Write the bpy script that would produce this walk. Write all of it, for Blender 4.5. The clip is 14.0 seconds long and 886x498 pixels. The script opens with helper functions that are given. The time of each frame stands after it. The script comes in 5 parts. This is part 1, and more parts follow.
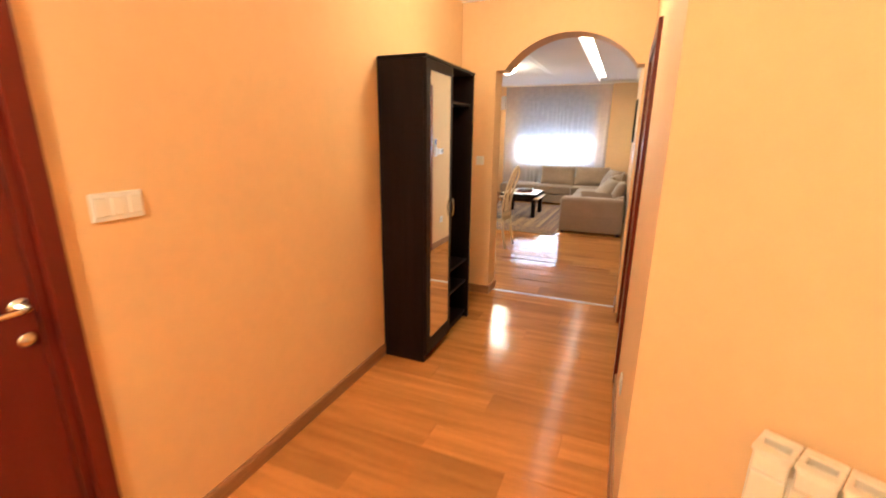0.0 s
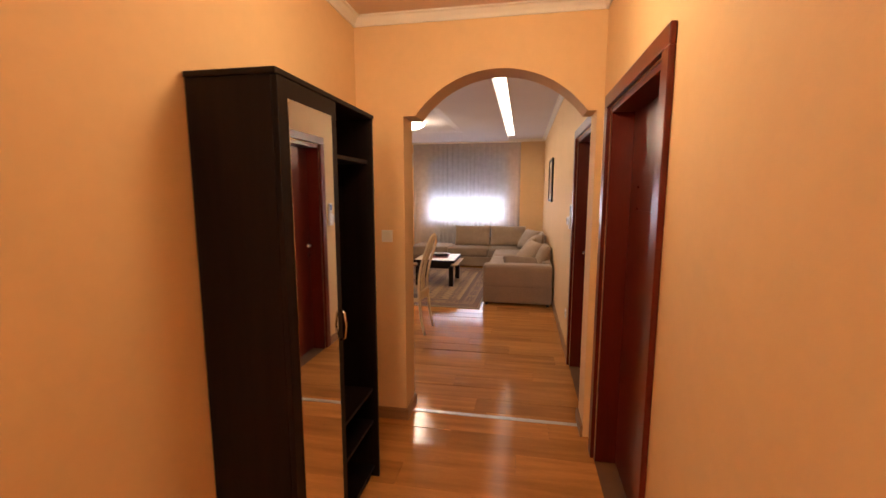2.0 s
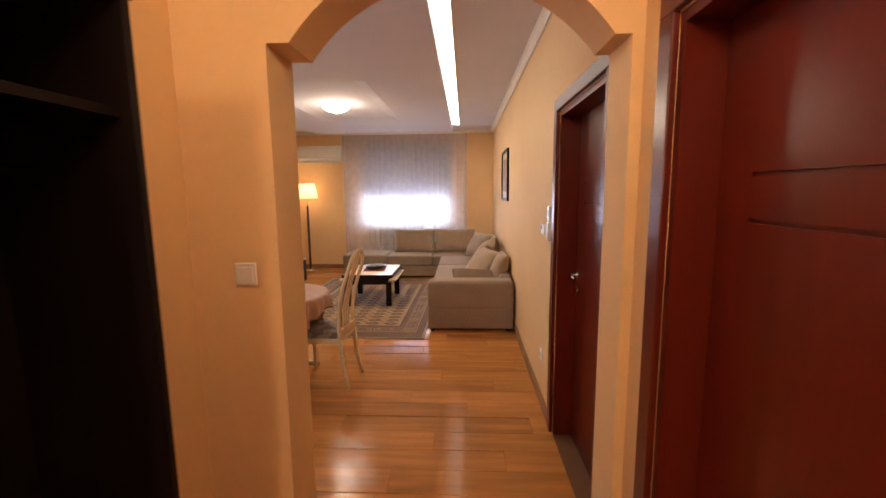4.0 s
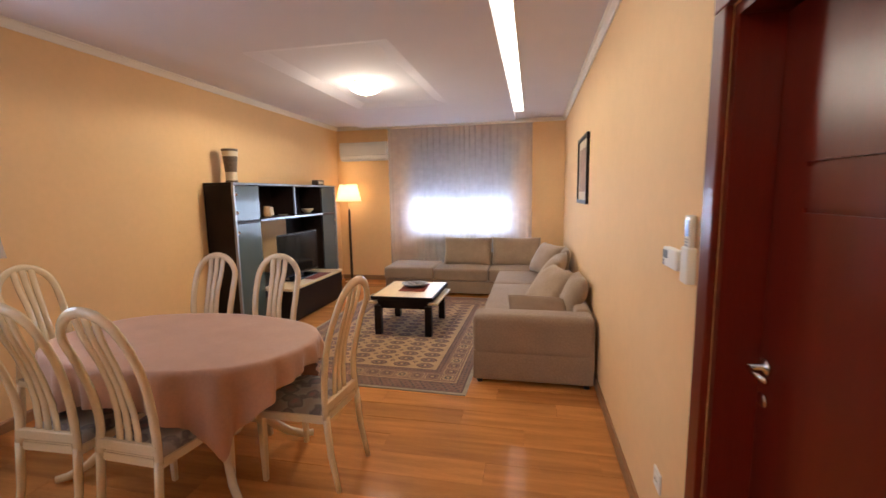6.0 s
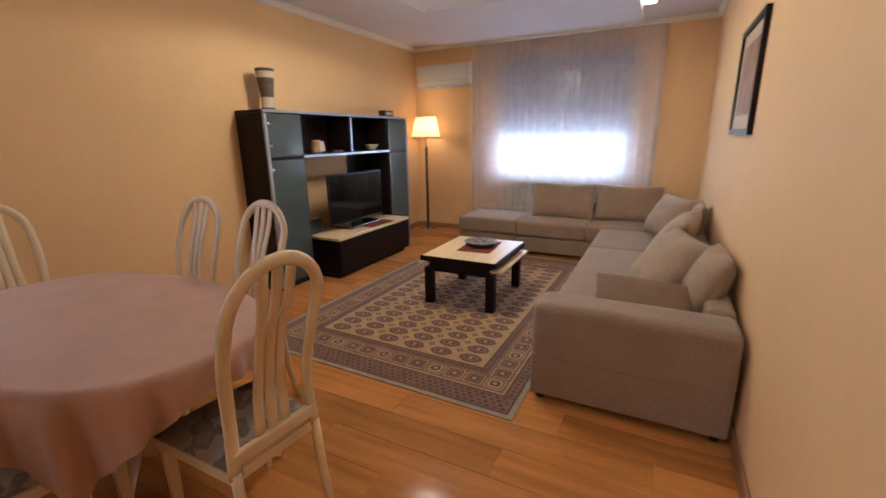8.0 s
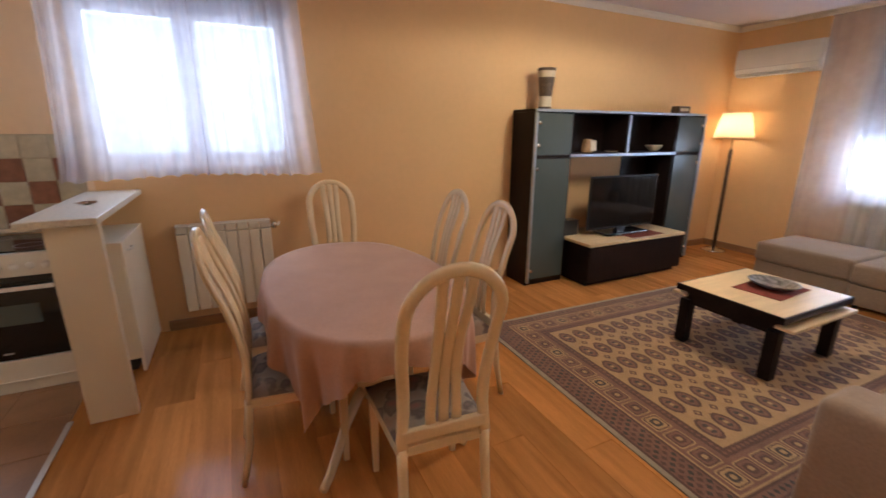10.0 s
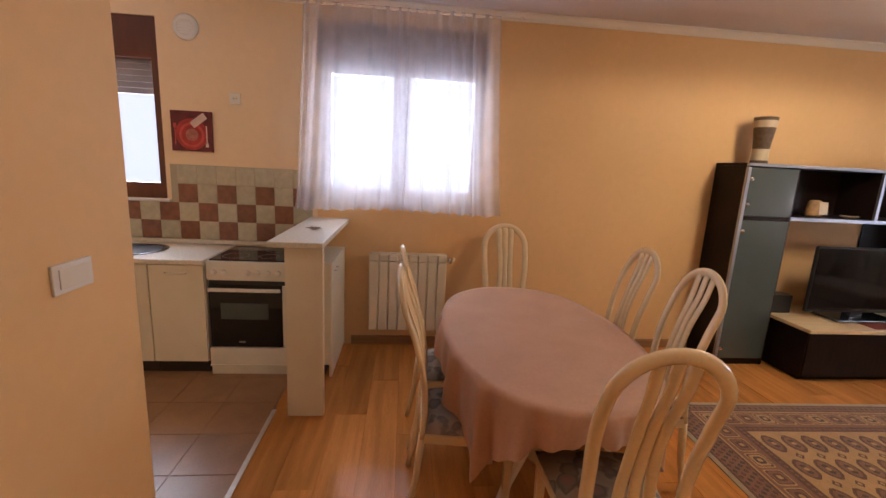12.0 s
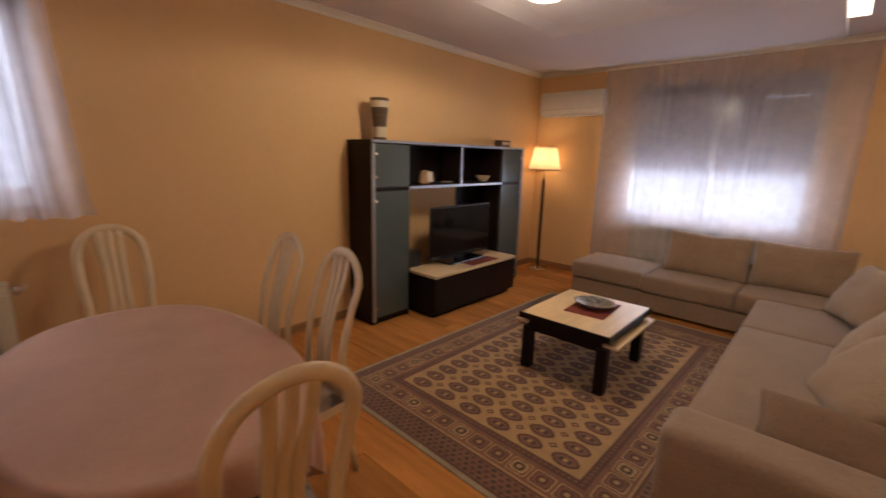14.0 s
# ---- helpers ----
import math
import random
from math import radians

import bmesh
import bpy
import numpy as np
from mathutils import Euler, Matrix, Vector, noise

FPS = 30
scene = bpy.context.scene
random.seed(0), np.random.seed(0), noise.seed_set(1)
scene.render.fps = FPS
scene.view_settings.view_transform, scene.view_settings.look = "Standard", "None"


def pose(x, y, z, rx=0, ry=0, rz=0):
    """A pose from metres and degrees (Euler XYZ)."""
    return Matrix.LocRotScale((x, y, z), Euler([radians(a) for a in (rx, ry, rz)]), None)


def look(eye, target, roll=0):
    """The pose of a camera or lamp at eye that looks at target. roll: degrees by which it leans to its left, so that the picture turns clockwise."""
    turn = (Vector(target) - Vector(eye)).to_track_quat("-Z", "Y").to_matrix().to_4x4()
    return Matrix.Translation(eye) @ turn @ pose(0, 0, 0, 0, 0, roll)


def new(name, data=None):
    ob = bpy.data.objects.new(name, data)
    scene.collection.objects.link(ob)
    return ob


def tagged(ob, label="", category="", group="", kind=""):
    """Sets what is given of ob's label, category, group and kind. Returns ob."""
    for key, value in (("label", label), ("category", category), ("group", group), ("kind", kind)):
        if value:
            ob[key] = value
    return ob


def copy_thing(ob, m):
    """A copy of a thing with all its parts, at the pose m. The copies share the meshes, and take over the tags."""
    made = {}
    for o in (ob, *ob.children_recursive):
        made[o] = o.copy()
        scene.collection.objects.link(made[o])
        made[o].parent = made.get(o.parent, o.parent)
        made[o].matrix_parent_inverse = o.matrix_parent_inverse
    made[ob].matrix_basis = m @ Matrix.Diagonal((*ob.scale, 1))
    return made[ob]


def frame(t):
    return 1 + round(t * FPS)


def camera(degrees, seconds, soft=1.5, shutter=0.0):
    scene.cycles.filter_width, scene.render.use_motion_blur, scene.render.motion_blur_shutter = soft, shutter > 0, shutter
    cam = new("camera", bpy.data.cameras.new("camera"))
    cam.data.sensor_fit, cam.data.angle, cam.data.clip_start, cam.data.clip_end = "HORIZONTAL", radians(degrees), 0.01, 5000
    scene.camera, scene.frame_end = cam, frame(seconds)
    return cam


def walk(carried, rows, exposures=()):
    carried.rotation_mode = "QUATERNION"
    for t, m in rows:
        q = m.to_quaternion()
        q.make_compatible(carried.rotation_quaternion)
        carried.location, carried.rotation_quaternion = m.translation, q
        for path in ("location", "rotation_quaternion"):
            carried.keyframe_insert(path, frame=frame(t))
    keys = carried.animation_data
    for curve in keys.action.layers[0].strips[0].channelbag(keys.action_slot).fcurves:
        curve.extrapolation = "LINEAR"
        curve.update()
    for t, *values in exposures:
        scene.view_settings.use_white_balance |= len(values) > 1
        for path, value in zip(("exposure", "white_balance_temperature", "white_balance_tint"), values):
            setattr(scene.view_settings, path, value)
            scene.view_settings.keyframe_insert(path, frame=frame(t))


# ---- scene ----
cam = camera(92.4, 14.0, shutter=0.4)
PATH = [
    (0, (0.794, 0.409, 1.511), (0.052, 2.193, 0.994), 0.6),
    (0.5, (0.727, 0.673, 1.561), (0.168, 2.555, 1.177), 2.1),
    (1, (0.664, 0.936, 1.562), (0.122, 2.829, 1.211), 2.1),
    (1.5, (0.55, 1.218, 1.579), (0.022, 3.126, 1.29), 1.4),
    (2, (0.444, 1.535, 1.581), (0.081, 3.484, 1.315), -0.0),
    (2.2, (0.432, 1.639, 1.58), (0.094, 3.588, 1.286), -0.3),
    (2.5, (0.431, 1.829, 1.564), (0.126, 3.789, 1.311), 0.1),
    (3, (0.414, 2.13, 1.572), (0.135, 4.093, 1.303), 1.6),
    (3.2, (0.371, 2.264, 1.573), (0.206, 4.237, 1.291), 1.3),
    (5.3, (0.319, 3.619, 1.578), (0.23, 5.6, 1.319), -1.4),
    (5.5, (0.324, 3.742, 1.567), (0.185, 5.719, 1.302), -1.5),
    (6, (0.377, 4.089, 1.548), (-0.029, 6.031, 1.291), -0.9),
    (6.2, (0.385, 4.215, 1.543), (-0.067, 6.141, 1.25), -1.3),
    (6.5, (0.425, 4.442, 1.528), (-0.068, 6.353, 1.203), -1.6),
    (7, (0.431, 4.8, 1.488), (-0.083, 6.65, 0.927), -3.4),
    (7.2, (0.401, 4.924, 1.443), (-0.158, 6.77, 0.913), -2.9),
    (9.3, (0.579, 5.567, 1.481), (-0.899, 6.795, 0.927), -0.7),
    (9.5, (0.575, 5.582, 1.491), (-0.988, 6.701, 0.94), -0.6),
    (10, (0.544, 5.57, 1.502), (-1.191, 6.409, 0.968), 0.3),
    (10.5, (0.506, 5.509, 1.497), (-1.322, 6.138, 0.985), 1.7),
    (11, (0.486, 5.435, 1.51), (-1.405, 5.873, 1.027), 2.7),
    (11.5, (0.468, 5.4, 1.517), (-1.459, 5.658, 1.05), 2.9),
    (12, (0.456, 5.406, 1.56), (-1.498, 5.592, 1.177), 2.9),
    (12.5, (0.382, 5.401, 1.539), (-1.565, 5.751, 1.246), 2.4),
    (13, (0.325, 5.437, 1.555), (-1.512, 6.168, 1.257), 1.0),
    (13.5, (0.28, 5.537, 1.559), (-1.328, 6.664, 1.175), 0.4),
    (14, (0.279, 5.736, 1.575), (-1.039, 7.178, 1.15), 1.5),
]
walk(cam, [(t, look(eye, target, roll)) for t, eye, target, roll in PATH],
     [(0.0, 1.10, 5650, 1), (0.5, 0.68, 6000, 4), (1.0, 0.36, 6500, 9), (1.6, 0.22, 6700, 18), (3.2, 0.30, 6600, 18), (5.3, 0.54, 5800, 11),
      (6.2, 0.56, 5650, 10), (7.2, 0.20, 5550, 10), (9.3, 0.22, 5350, 9), (10.5, 0.27, 5900, 13), (12.0, 0.20, 6400, 18), (12.5, 0.02, 6300, 18), (13.0, -0.10, 6200, 17), (13.5, -0.13, 6250, 17), (14.0, -0.36, 6500, 19)])

# ---- light ----
world = bpy.data.worlds.new("sky")
scene.world = world
world.use_nodes = True
wn = world.node_tree
sky = wn.nodes.new("ShaderNodeTexSky")
sky.sky_type = 'NISHITA'
sky.sun_disc = False
sky.sun_elevation, sky.sun_rotation = radians(42), radians(250)
wn.links.new(sky.outputs[0], wn.nodes["Background"].inputs[0])
wn.nodes["Background"].inputs[1].default_value = 0.12
sun = new("sun", bpy.data.lights.new("sun", 'SUN'))
sun.data.energy, sun.data.angle, sun.data.color = 1.0, radians(10), (1.0, 0.95, 0.88)
sun.matrix_world = look((-12, 8, 14), (0, 8, 0))


def area_lamp(name, eye, target, w, h, power, color):
    li = bpy.data.lights.new(name, 'AREA')
    li.shape, li.size, li.size_y, li.energy, li.color = 'RECTANGLE', w, h, power, color
    ob = new(name, li)
    ob.matrix_world = look(eye, target)
    return ob


def point_lamp(name, at, radius, power, color):
    li = bpy.data.lights.new(name, 'POINT')
    li.energy, li.color, li.shadow_soft_size = power, color, radius
    ob = new(name, li)
    ob.location = at
    return ob


DAY = (0.80, 0.89, 1.0)
WARM = (1.0, 0.72, 0.42)
area_lamp("daylight_far_window", (-0.83, 11.56, 1.19), (-0.83, 5, 1.19), 1.80, 0.60, 34, DAY)
area_lamp("daylight_side_window", (-3.24, 5.37, 1.80), (0, 5.37, 1.80), 1.24, 0.92, 18, DAY)
area_lamp("daylight_kitchen_window", (-3.24, 3.14, 1.66), (0, 3.14, 1.66), 0.70, 0.66, 28, DAY)
# the bowl lamp shines down from its opaque base
bowl = bpy.data.lights.new("ceiling_bulb", 'SPOT')
bowl.energy, bowl.color, bowl.shadow_soft_size, bowl.spot_size, bowl.spot_blend = 62, (1.0, 0.85, 0.60), 0.20, radians(178), 0.12
new("ceiling_bulb", bowl).location = (-1.32, 8.42, 2.50)
point_lamp("ceiling_bulb", (-1.32, 8.42, 2.36), 0.16, 12, (1.0, 0.85, 0.60))
point_lamp("floor_lamp_bulb", (-2.79, 11.16, 1.56), 0.05, 5.5, WARM)
# unseen fill added behind the start of the walk to brighten the hall
point_lamp("entry_fill", (0.05, -0.50, 2.38), 0.16, 70, (1.0, 0.84, 0.58))
point_lamp("hall_bulb", (0.28, 3.12, 2.36), 0.15, 14, (1.0, 0.80, 0.52))

# ---- materials ----


def mat(name, color, rough=0.6, metal=0.0, vary=0.12, scale=6.0, bump=0.0, bump_scale=60.0, coat=0.0, random_tint=0.0,
        stretch=(1, 1, 1), fine=0.0, sheen=0.0, spec=0.5):
    m = bpy.data.materials.new(name)
    m.use_nodes = True
    nt = m.node_tree
    b = nt.nodes["Principled BSDF"]
    b.inputs["Roughness"].default_value = rough
    b.inputs["Metallic"].default_value = metal
    b.inputs["Coat Weight"].default_value = coat
    b.inputs["Coat Roughness"].default_value = 0.08
    b.inputs["Sheen Weight"].default_value = sheen
    b.inputs["Specular IOR Level"].default_value = spec
    tc = nt.nodes.new("ShaderNodeTexCoord")
    mp = nt.nodes.new("ShaderNodeMapping")
    mp.inputs["Scale"].default_value = stretch
    nt.links.new(tc.outputs["Object"], mp.inputs[0])
    n1 = nt.nodes.new("ShaderNodeTexNoise")
    n1.inputs["Scale"].default_value = scale
    n1.inputs["Detail"].default_value = 5
    nt.links.new(mp.outputs[0], n1.inputs["Vector"])
    ramp = nt.nodes.new("ShaderNodeMapRange")
    ramp.inputs["From Min"].default_value, ramp.inputs["From Max"].default_value = 0.3, 0.7
    ramp.inputs["To Min"].default_value, ramp.inputs["To Max"].default_value = 1 - vary, 1 + vary
    nt.links.new(n1.outputs["Fac"], ramp.inputs["Value"])
    value = ramp.outputs[0]
    if fine:
        n2 = nt.nodes.new("ShaderNodeTexNoise")
        n2.inputs["Scale"].default_value = scale * 14
        n2.inputs["Detail"].default_value = 3
        nt.links.new(mp.outputs[0], n2.inputs["Vector"])
        r2 = nt.nodes.new("ShaderNodeMapRange")
        r2.inputs["From Min"].default_value, r2.inputs["From Max"].default_value = 0.3, 0.7
        r2.inputs["To Min"].default_value, r2.inputs["To Max"].default_value = 1 - fine, 1 + fine
        nt.links.new(n2.outputs["Fac"], r2.inputs["Value"])
        mu = nt.nodes.new("ShaderNodeMath")
        mu.operation = 'MULTIPLY'
        nt.links.new(value, mu.inputs[0])
        nt.links.new(r2.outputs[0], mu.inputs[1])
        value = mu.outputs[0]
    if random_tint:
        oi = nt.nodes.new("ShaderNodeObjectInfo")
        r3 = nt.nodes.new("ShaderNodeMapRange")
        r3.inputs["To Min"].default_value, r3.inputs["To Max"].default_value = 1 - random_tint, 1 + random_tint
        nt.links.new(oi.outputs["Random"], r3.inputs["Value"])
        mu = nt.nodes.new("ShaderNodeMath")
        mu.operation = 'MULTIPLY'
        nt.links.new(value, mu.inputs[0])
        nt.links.new(r3.outputs[0], mu.inputs[1])
        value = mu.outputs[0]
        ad = nt.nodes.new("ShaderNodeVectorMath")
        ad.operation = 'ADD'
        cx = nt.nodes.new("ShaderNodeCombineXYZ")
        m40 = nt.nodes.new("ShaderNodeMath")
        m40.operation = 'MULTIPLY'
        m40.inputs[1].default_value = 37.0
        nt.links.new(oi.outputs["Random"], m40.inputs[0])
        nt.links.new(m40.outputs[0], cx.inputs[2])
        nt.links.new(mp.outputs[0], ad.inputs[0])
        nt.links.new(cx.outputs[0], ad.inputs[1])
        nt.links.new(ad.outputs[0], n1.inputs["Vector"])
    sc = nt.nodes.new("ShaderNodeVectorMath")
    sc.operation = 'SCALE'
    sc.inputs[0].default_value = color
    nt.links.new(value, sc.inputs["Scale"])
    nt.links.new(sc.outputs[0], b.inputs["Base Color"])
    if bump:
        n3 = nt.nodes.new("ShaderNodeTexNoise")
        n3.inputs["Scale"].default_value = bump_scale
        n3.inputs["Detail"].default_value = 4
        nt.links.new(mp.outputs[0], n3.inputs["Vector"])
        bp = nt.nodes.new("ShaderNodeBump")
        bp.inputs["Strength"].default_value = bump
        bp.inputs["Distance"].default_value = 0.004
        nt.links.new(n3.outputs["Fac"], bp.inputs["Height"])
        nt.links.new(bp.outputs[0], b.inputs["Normal"])
    return m


def glow(name, color, strength):
    m = bpy.data.materials.new(name)
    m.use_nodes = True
    b = m.node_tree.nodes["Principled BSDF"]
    b.inputs["Base Color"].default_value = (0.8, 0.8, 0.8, 1)
    b.inputs["Emission Color"].default_value = (*color, 1)
    b.inputs["Emission Strength"].default_value = strength
    return m


def sheer(name, color, clear, through_light):
    """Thin cloth: part open weave, part light-scattering thread."""
    m = bpy.data.materials.new(name)
    m.use_nodes = True
    nt = m.node_tree
    nt.nodes.remove(nt.nodes["Principled BSDF"])
    out = nt.nodes["Material Output"]
    tr, tl, df = (nt.nodes.new("ShaderNodeBsdf" + k) for k in ("Transparent", "Translucent", "Diffuse"))
    tl.inputs[0].default_value = df.inputs[0].default_value = (*color, 1)
    m1, m2 = nt.nodes.new("ShaderNodeMixShader"), nt.nodes.new("ShaderNodeMixShader")
    m1.inputs[0].default_value = through_light
    nt.links.new(df.outputs[0], m1.inputs[1])
    nt.links.new(tl.outputs[0], m1.inputs[2])
    tc = nt.nodes.new("ShaderNodeTexCoord")
    nz = nt.nodes.new("ShaderNodeTexNoise")
    nz.inputs["Scale"].default_value = 9
    nt.links.new(tc.outputs["Object"], nz.inputs["Vector"])
    mr = nt.nodes.new("ShaderNodeMapRange")
    mr.inputs["To Min"].default_value, mr.inputs["To Max"].default_value = 1 - clear - 0.08, 1 - clear + 0.08
    nt.links.new(nz.outputs["Fac"], mr.inputs["Value"])
    nt.links.new(mr.outputs[0], m2.inputs[0])
    nt.links.new(tr.outputs[0], m2.inputs[1])
    nt.links.new(m1.outputs[0], m2.inputs[2])
    nt.links.new(m2.outputs[0], out.inputs["Surface"])
    return m


def pane_glass(name, tint, gloss):
    m = bpy.data.materials.new(name)
    m.use_nodes = True
    nt = m.node_tree
    nt.nodes.remove(nt.nodes["Principled BSDF"])
    tr, gl, mx = nt.nodes.new("ShaderNodeBsdfTransparent"), nt.nodes.new("ShaderNodeBsdfGlossy"), nt.nodes.new("ShaderNodeMixShader")
    tr.inputs[0].default_value = (*tint, 1)
    gl.inputs["Roughness"].default_value = 0.02
    mx.inputs[0].default_value = gloss
    nt.links.new(tr.outputs[0], mx.inputs[1])
    nt.links.new(gl.outputs[0], mx.inputs[2])
    nt.links.new(mx.outputs[0], nt.nodes["Material Output"].inputs["Surface"])
    return m


M_WALL = mat("peach_wall_paint", (0.76, 0.495, 0.242), 0.75, vary=0.035, scale=1.3, bump=0.12, bump_scale=90, fine=0.015)
M_KWALL = mat("cream_kitchen_paint", (0.80, 0.62, 0.41), 0.75, vary=0.03, scale=1.3, bump=0.12, bump_scale=90, fine=0.015)
# white ceiling, its paint darkened and tinted lilac to carry the weak light
M_CEIL = mat("dimmed_ceiling_paint", (0.66, 0.61, 0.63), 0.85, vary=0.03, scale=1.2, bump=0.08, bump_scale=80)
M_HCEIL = mat("hall_ceiling_paint", (0.72, 0.52, 0.36), 0.85, vary=0.03, scale=1.2, bump=0.08, bump_scale=80)
M_CORN = mat("white_moulding", (0.80, 0.74, 0.64), 0.6, vary=0.03, scale=3)
M_PLANK = mat("oak_laminate", (0.47, 0.200, 0.055), 0.15, vary=0.20, scale=2.0, fine=0.08, random_tint=0.17, stretch=(0.8, 9, 9), bump=0.12, bump_scale=5, spec=0.13)
M_GROUT = mat("dark_joint", (0.16, 0.07, 0.025), 0.8, vary=0.1)
M_BASE = mat("brown_skirting", (0.31, 0.155, 0.066), 0.45, vary=0.15, scale=5, stretch=(1, 1, 8))
M_KTILE = mat("brown_floor_tile", (0.28, 0.15, 0.075), 0.35, vary=0.14, scale=6, random_tint=0.06, bump=0.05, bump_scale=30, fine=0.06)
M_WGROUT = mat("pale_wall_grout", (0.40, 0.35, 0.26), 0.9, vary=0.1)
M_KGROUT = mat("tile_grout", (0.24, 0.17, 0.11), 0.9, vary=0.1)
M_CREAM_TILE = mat("cream_wall_tile", (0.45, 0.415, 0.31), 0.30, vary=0.12, scale=18, random_tint=0.05, bump=0.06, bump_scale=40)
M_RUST_TILE = mat("rust_wall_tile", (0.21, 0.085, 0.052), 0.32, vary=0.2, scale=20, random_tint=0.08, bump=0.06, bump_scale=40)
M_MAHOG = mat("mahogany_door", (0.118, 0.0125, 0.0055), 0.30, vary=0.12, scale=3, stretch=(5, 5, 0.5), fine=0.07, bump=0.02, bump_scale=20, spec=0.30)
M_WENGE = mat("wenge_board", (0.009, 0.0045, 0.0035), 0.42, vary=0.30, scale=4, stretch=(8, 8, 0.5), fine=0.2, bump=0.05, bump_scale=30, spec=0.14)
M_WENGE2 = mat("black_brown_board", (0.014, 0.008, 0.007), 0.38, vary=0.25, scale=5, stretch=(1, 8, 1), fine=0.15, spec=0.15)
M_ALU = mat("brushed_aluminium", (0.36, 0.39, 0.44), 0.42, metal=0.85, vary=0.06, scale=8)
M_CHROME = mat("chrome", (0.72, 0.70, 0.66), 0.16, metal=1.0, vary=0.04)
M_FROST = mat("frosted_green_glass", (0.068, 0.090, 0.092), 0.2, vary=0.06, scale=3, spec=0.6)
M_MIRROR = mat("mirror", (0.90, 0.90, 0.88), 0.015, metal=1.0, vary=0.0)
M_CHAIR = mat("ivory_lacquered_wood", (0.72, 0.575, 0.365), 0.26, vary=0.06, scale=6, coat=0.4, fine=0.03)
M_CREAMTOP = mat("pale_birch_board", (0.66, 0.50, 0.29), 0.35, vary=0.10, scale=3, stretch=(8, 1, 8), fine=0.06)
M_CLOTH = mat("dusty_pink_tablecloth", (0.46, 0.25, 0.158), 0.7, vary=0.07, scale=5, bump=0.25, bump_scale=260, fine=0.05, sheen=0.2)
M_SOFA = mat("beige_sofa_fabric", (0.265, 0.180, 0.118), 0.92, vary=0.08, scale=5, bump=0.5, bump_scale=380, fine=0.10, sheen=0.25)
M_SOFA2 = mat("sand_cushion_fabric", (0.31, 0.215, 0.140), 0.92, vary=0.09, scale=6, bump=0.5, bump_scale=380, fine=0.10, sheen=0.25)
# slightly brown fabric, darkened further for the pillow's shaded face
M_SOFA3 = mat("shaded_brown_pillow_fabric", (0.20, 0.125, 0.078), 0.92, vary=0.09, scale=6, bump=0.5, bump_scale=380, fine=0.10, sheen=0.05)
M_PLASTIC = mat("white_plastic", (0.74, 0.72, 0.68), 0.38, vary=0.03)
M_WHITE = mat("white_enamel", (0.72, 0.69, 0.62), 0.28, vary=0.04, scale=4)
M_CAB = mat("white_cabinet_front", (0.73, 0.67, 0.55), 0.33, vary=0.05, scale=3)
M_WORKTOP = mat("speckled_white_worktop", (0.62, 0.58, 0.50), 0.32, vary=0.14, scale=60, fine=0.1)
M_RAD = mat("cream_radiator_enamel", (0.72, 0.65, 0.52), 0.32, vary=0.03)
M_DARK = mat("black_glass", (0.006, 0.006, 0.007), 0.07, vary=0.1)
M_BLACK = mat("black_plastic", (0.012, 0.012, 0.013), 0.35, vary=0.1)
M_KICK = mat("dark_toe_kick", (0.02, 0.016, 0.014), 0.6, vary=0.1)
M_WINFRAME = mat("white_window_frame", (0.62, 0.60, 0.60), 0.35, vary=0.03)
M_BROWNFRAME = mat("brown_window_frame", (0.10, 0.028, 0.015), 0.38, vary=0.2, scale=4, stretch=(4, 4, 0.6))
M_SHUTTER = mat("grey_roller_shutter", (0.34, 0.31, 0.32), 0.55, vary=0.05, scale=6)
M_SHEER = sheer("sheer_white_voile", (0.68, 0.66, 0.72), 0.54, 0.45)
M_SHEER2 = sheer("white_voile_short", (0.80, 0.79, 0.85), 0.50, 0.5)
M_PANE = pane_glass("clear_pane", (0.97, 0.98, 1.0), 0.012)
M_SHADE = sheer("pleated_cream_shade", (0.90, 0.74, 0.48), 0.04, 0.75)
M_LAMPGLASS = glow("lit_opal_glass", (1.0, 0.83, 0.58), 11.0)
M_LED = glow("led_strip_light", (1.0, 0.92, 0.72), 5.0)
M_STRIP = mat("metal_threshold", (0.62, 0.60, 0.56), 0.35, metal=0.6, vary=0.08)
M_RUG_CREAM = mat("rug_cream_wool", (0.385, 0.24, 0.108), 0.95, vary=0.12, scale=9, fine=0.14, bump=0.5, bump_scale=300, sheen=0.2)
M_RUG_BROWN = mat("rug_brown_wool", (0.098, 0.040, 0.026), 0.95, vary=0.15, scale=9, fine=0.14, bump=0.5, bump_scale=300, sheen=0.2)
M_RUG_DARK = mat("rug_dark_wool", (0.052, 0.034, 0.026), 0.95, vary=0.15, scale=9, fine=0.14, bump=0.5, bump_scale=300, sheen=0.2)
M_RUG_RUST = mat("rug_rust_wool", (0.185, 0.085, 0.052), 0.95, vary=0.15, scale=9, fine=0.14, bump=0.5, bump_scale=300, sheen=0.2)
M_RUG_EDGE = mat("rug_grey_edge", (0.31, 0.25, 0.165), 0.95, vary=0.15, scale=9, fine=0.14, bump=0.5, bump_scale=300, sheen=0.2)
M_RED = mat("red_canvas_print", (0.36, 0.03, 0.03), 0.6, vary=0.35, scale=9, fine=0.1)
M_REDDARK = mat("dark_red_print", (0.12, 0.012, 0.016), 0.6, vary=0.3, scale=14)
M_PLATE = mat("bright_red_print", (0.52, 0.07, 0.06), 0.6, vary=0.2, scale=14)
M_ROSE = mat("dusty_rose_print", (0.36, 0.13, 0.10), 0.6, vary=0.3, scale=26)
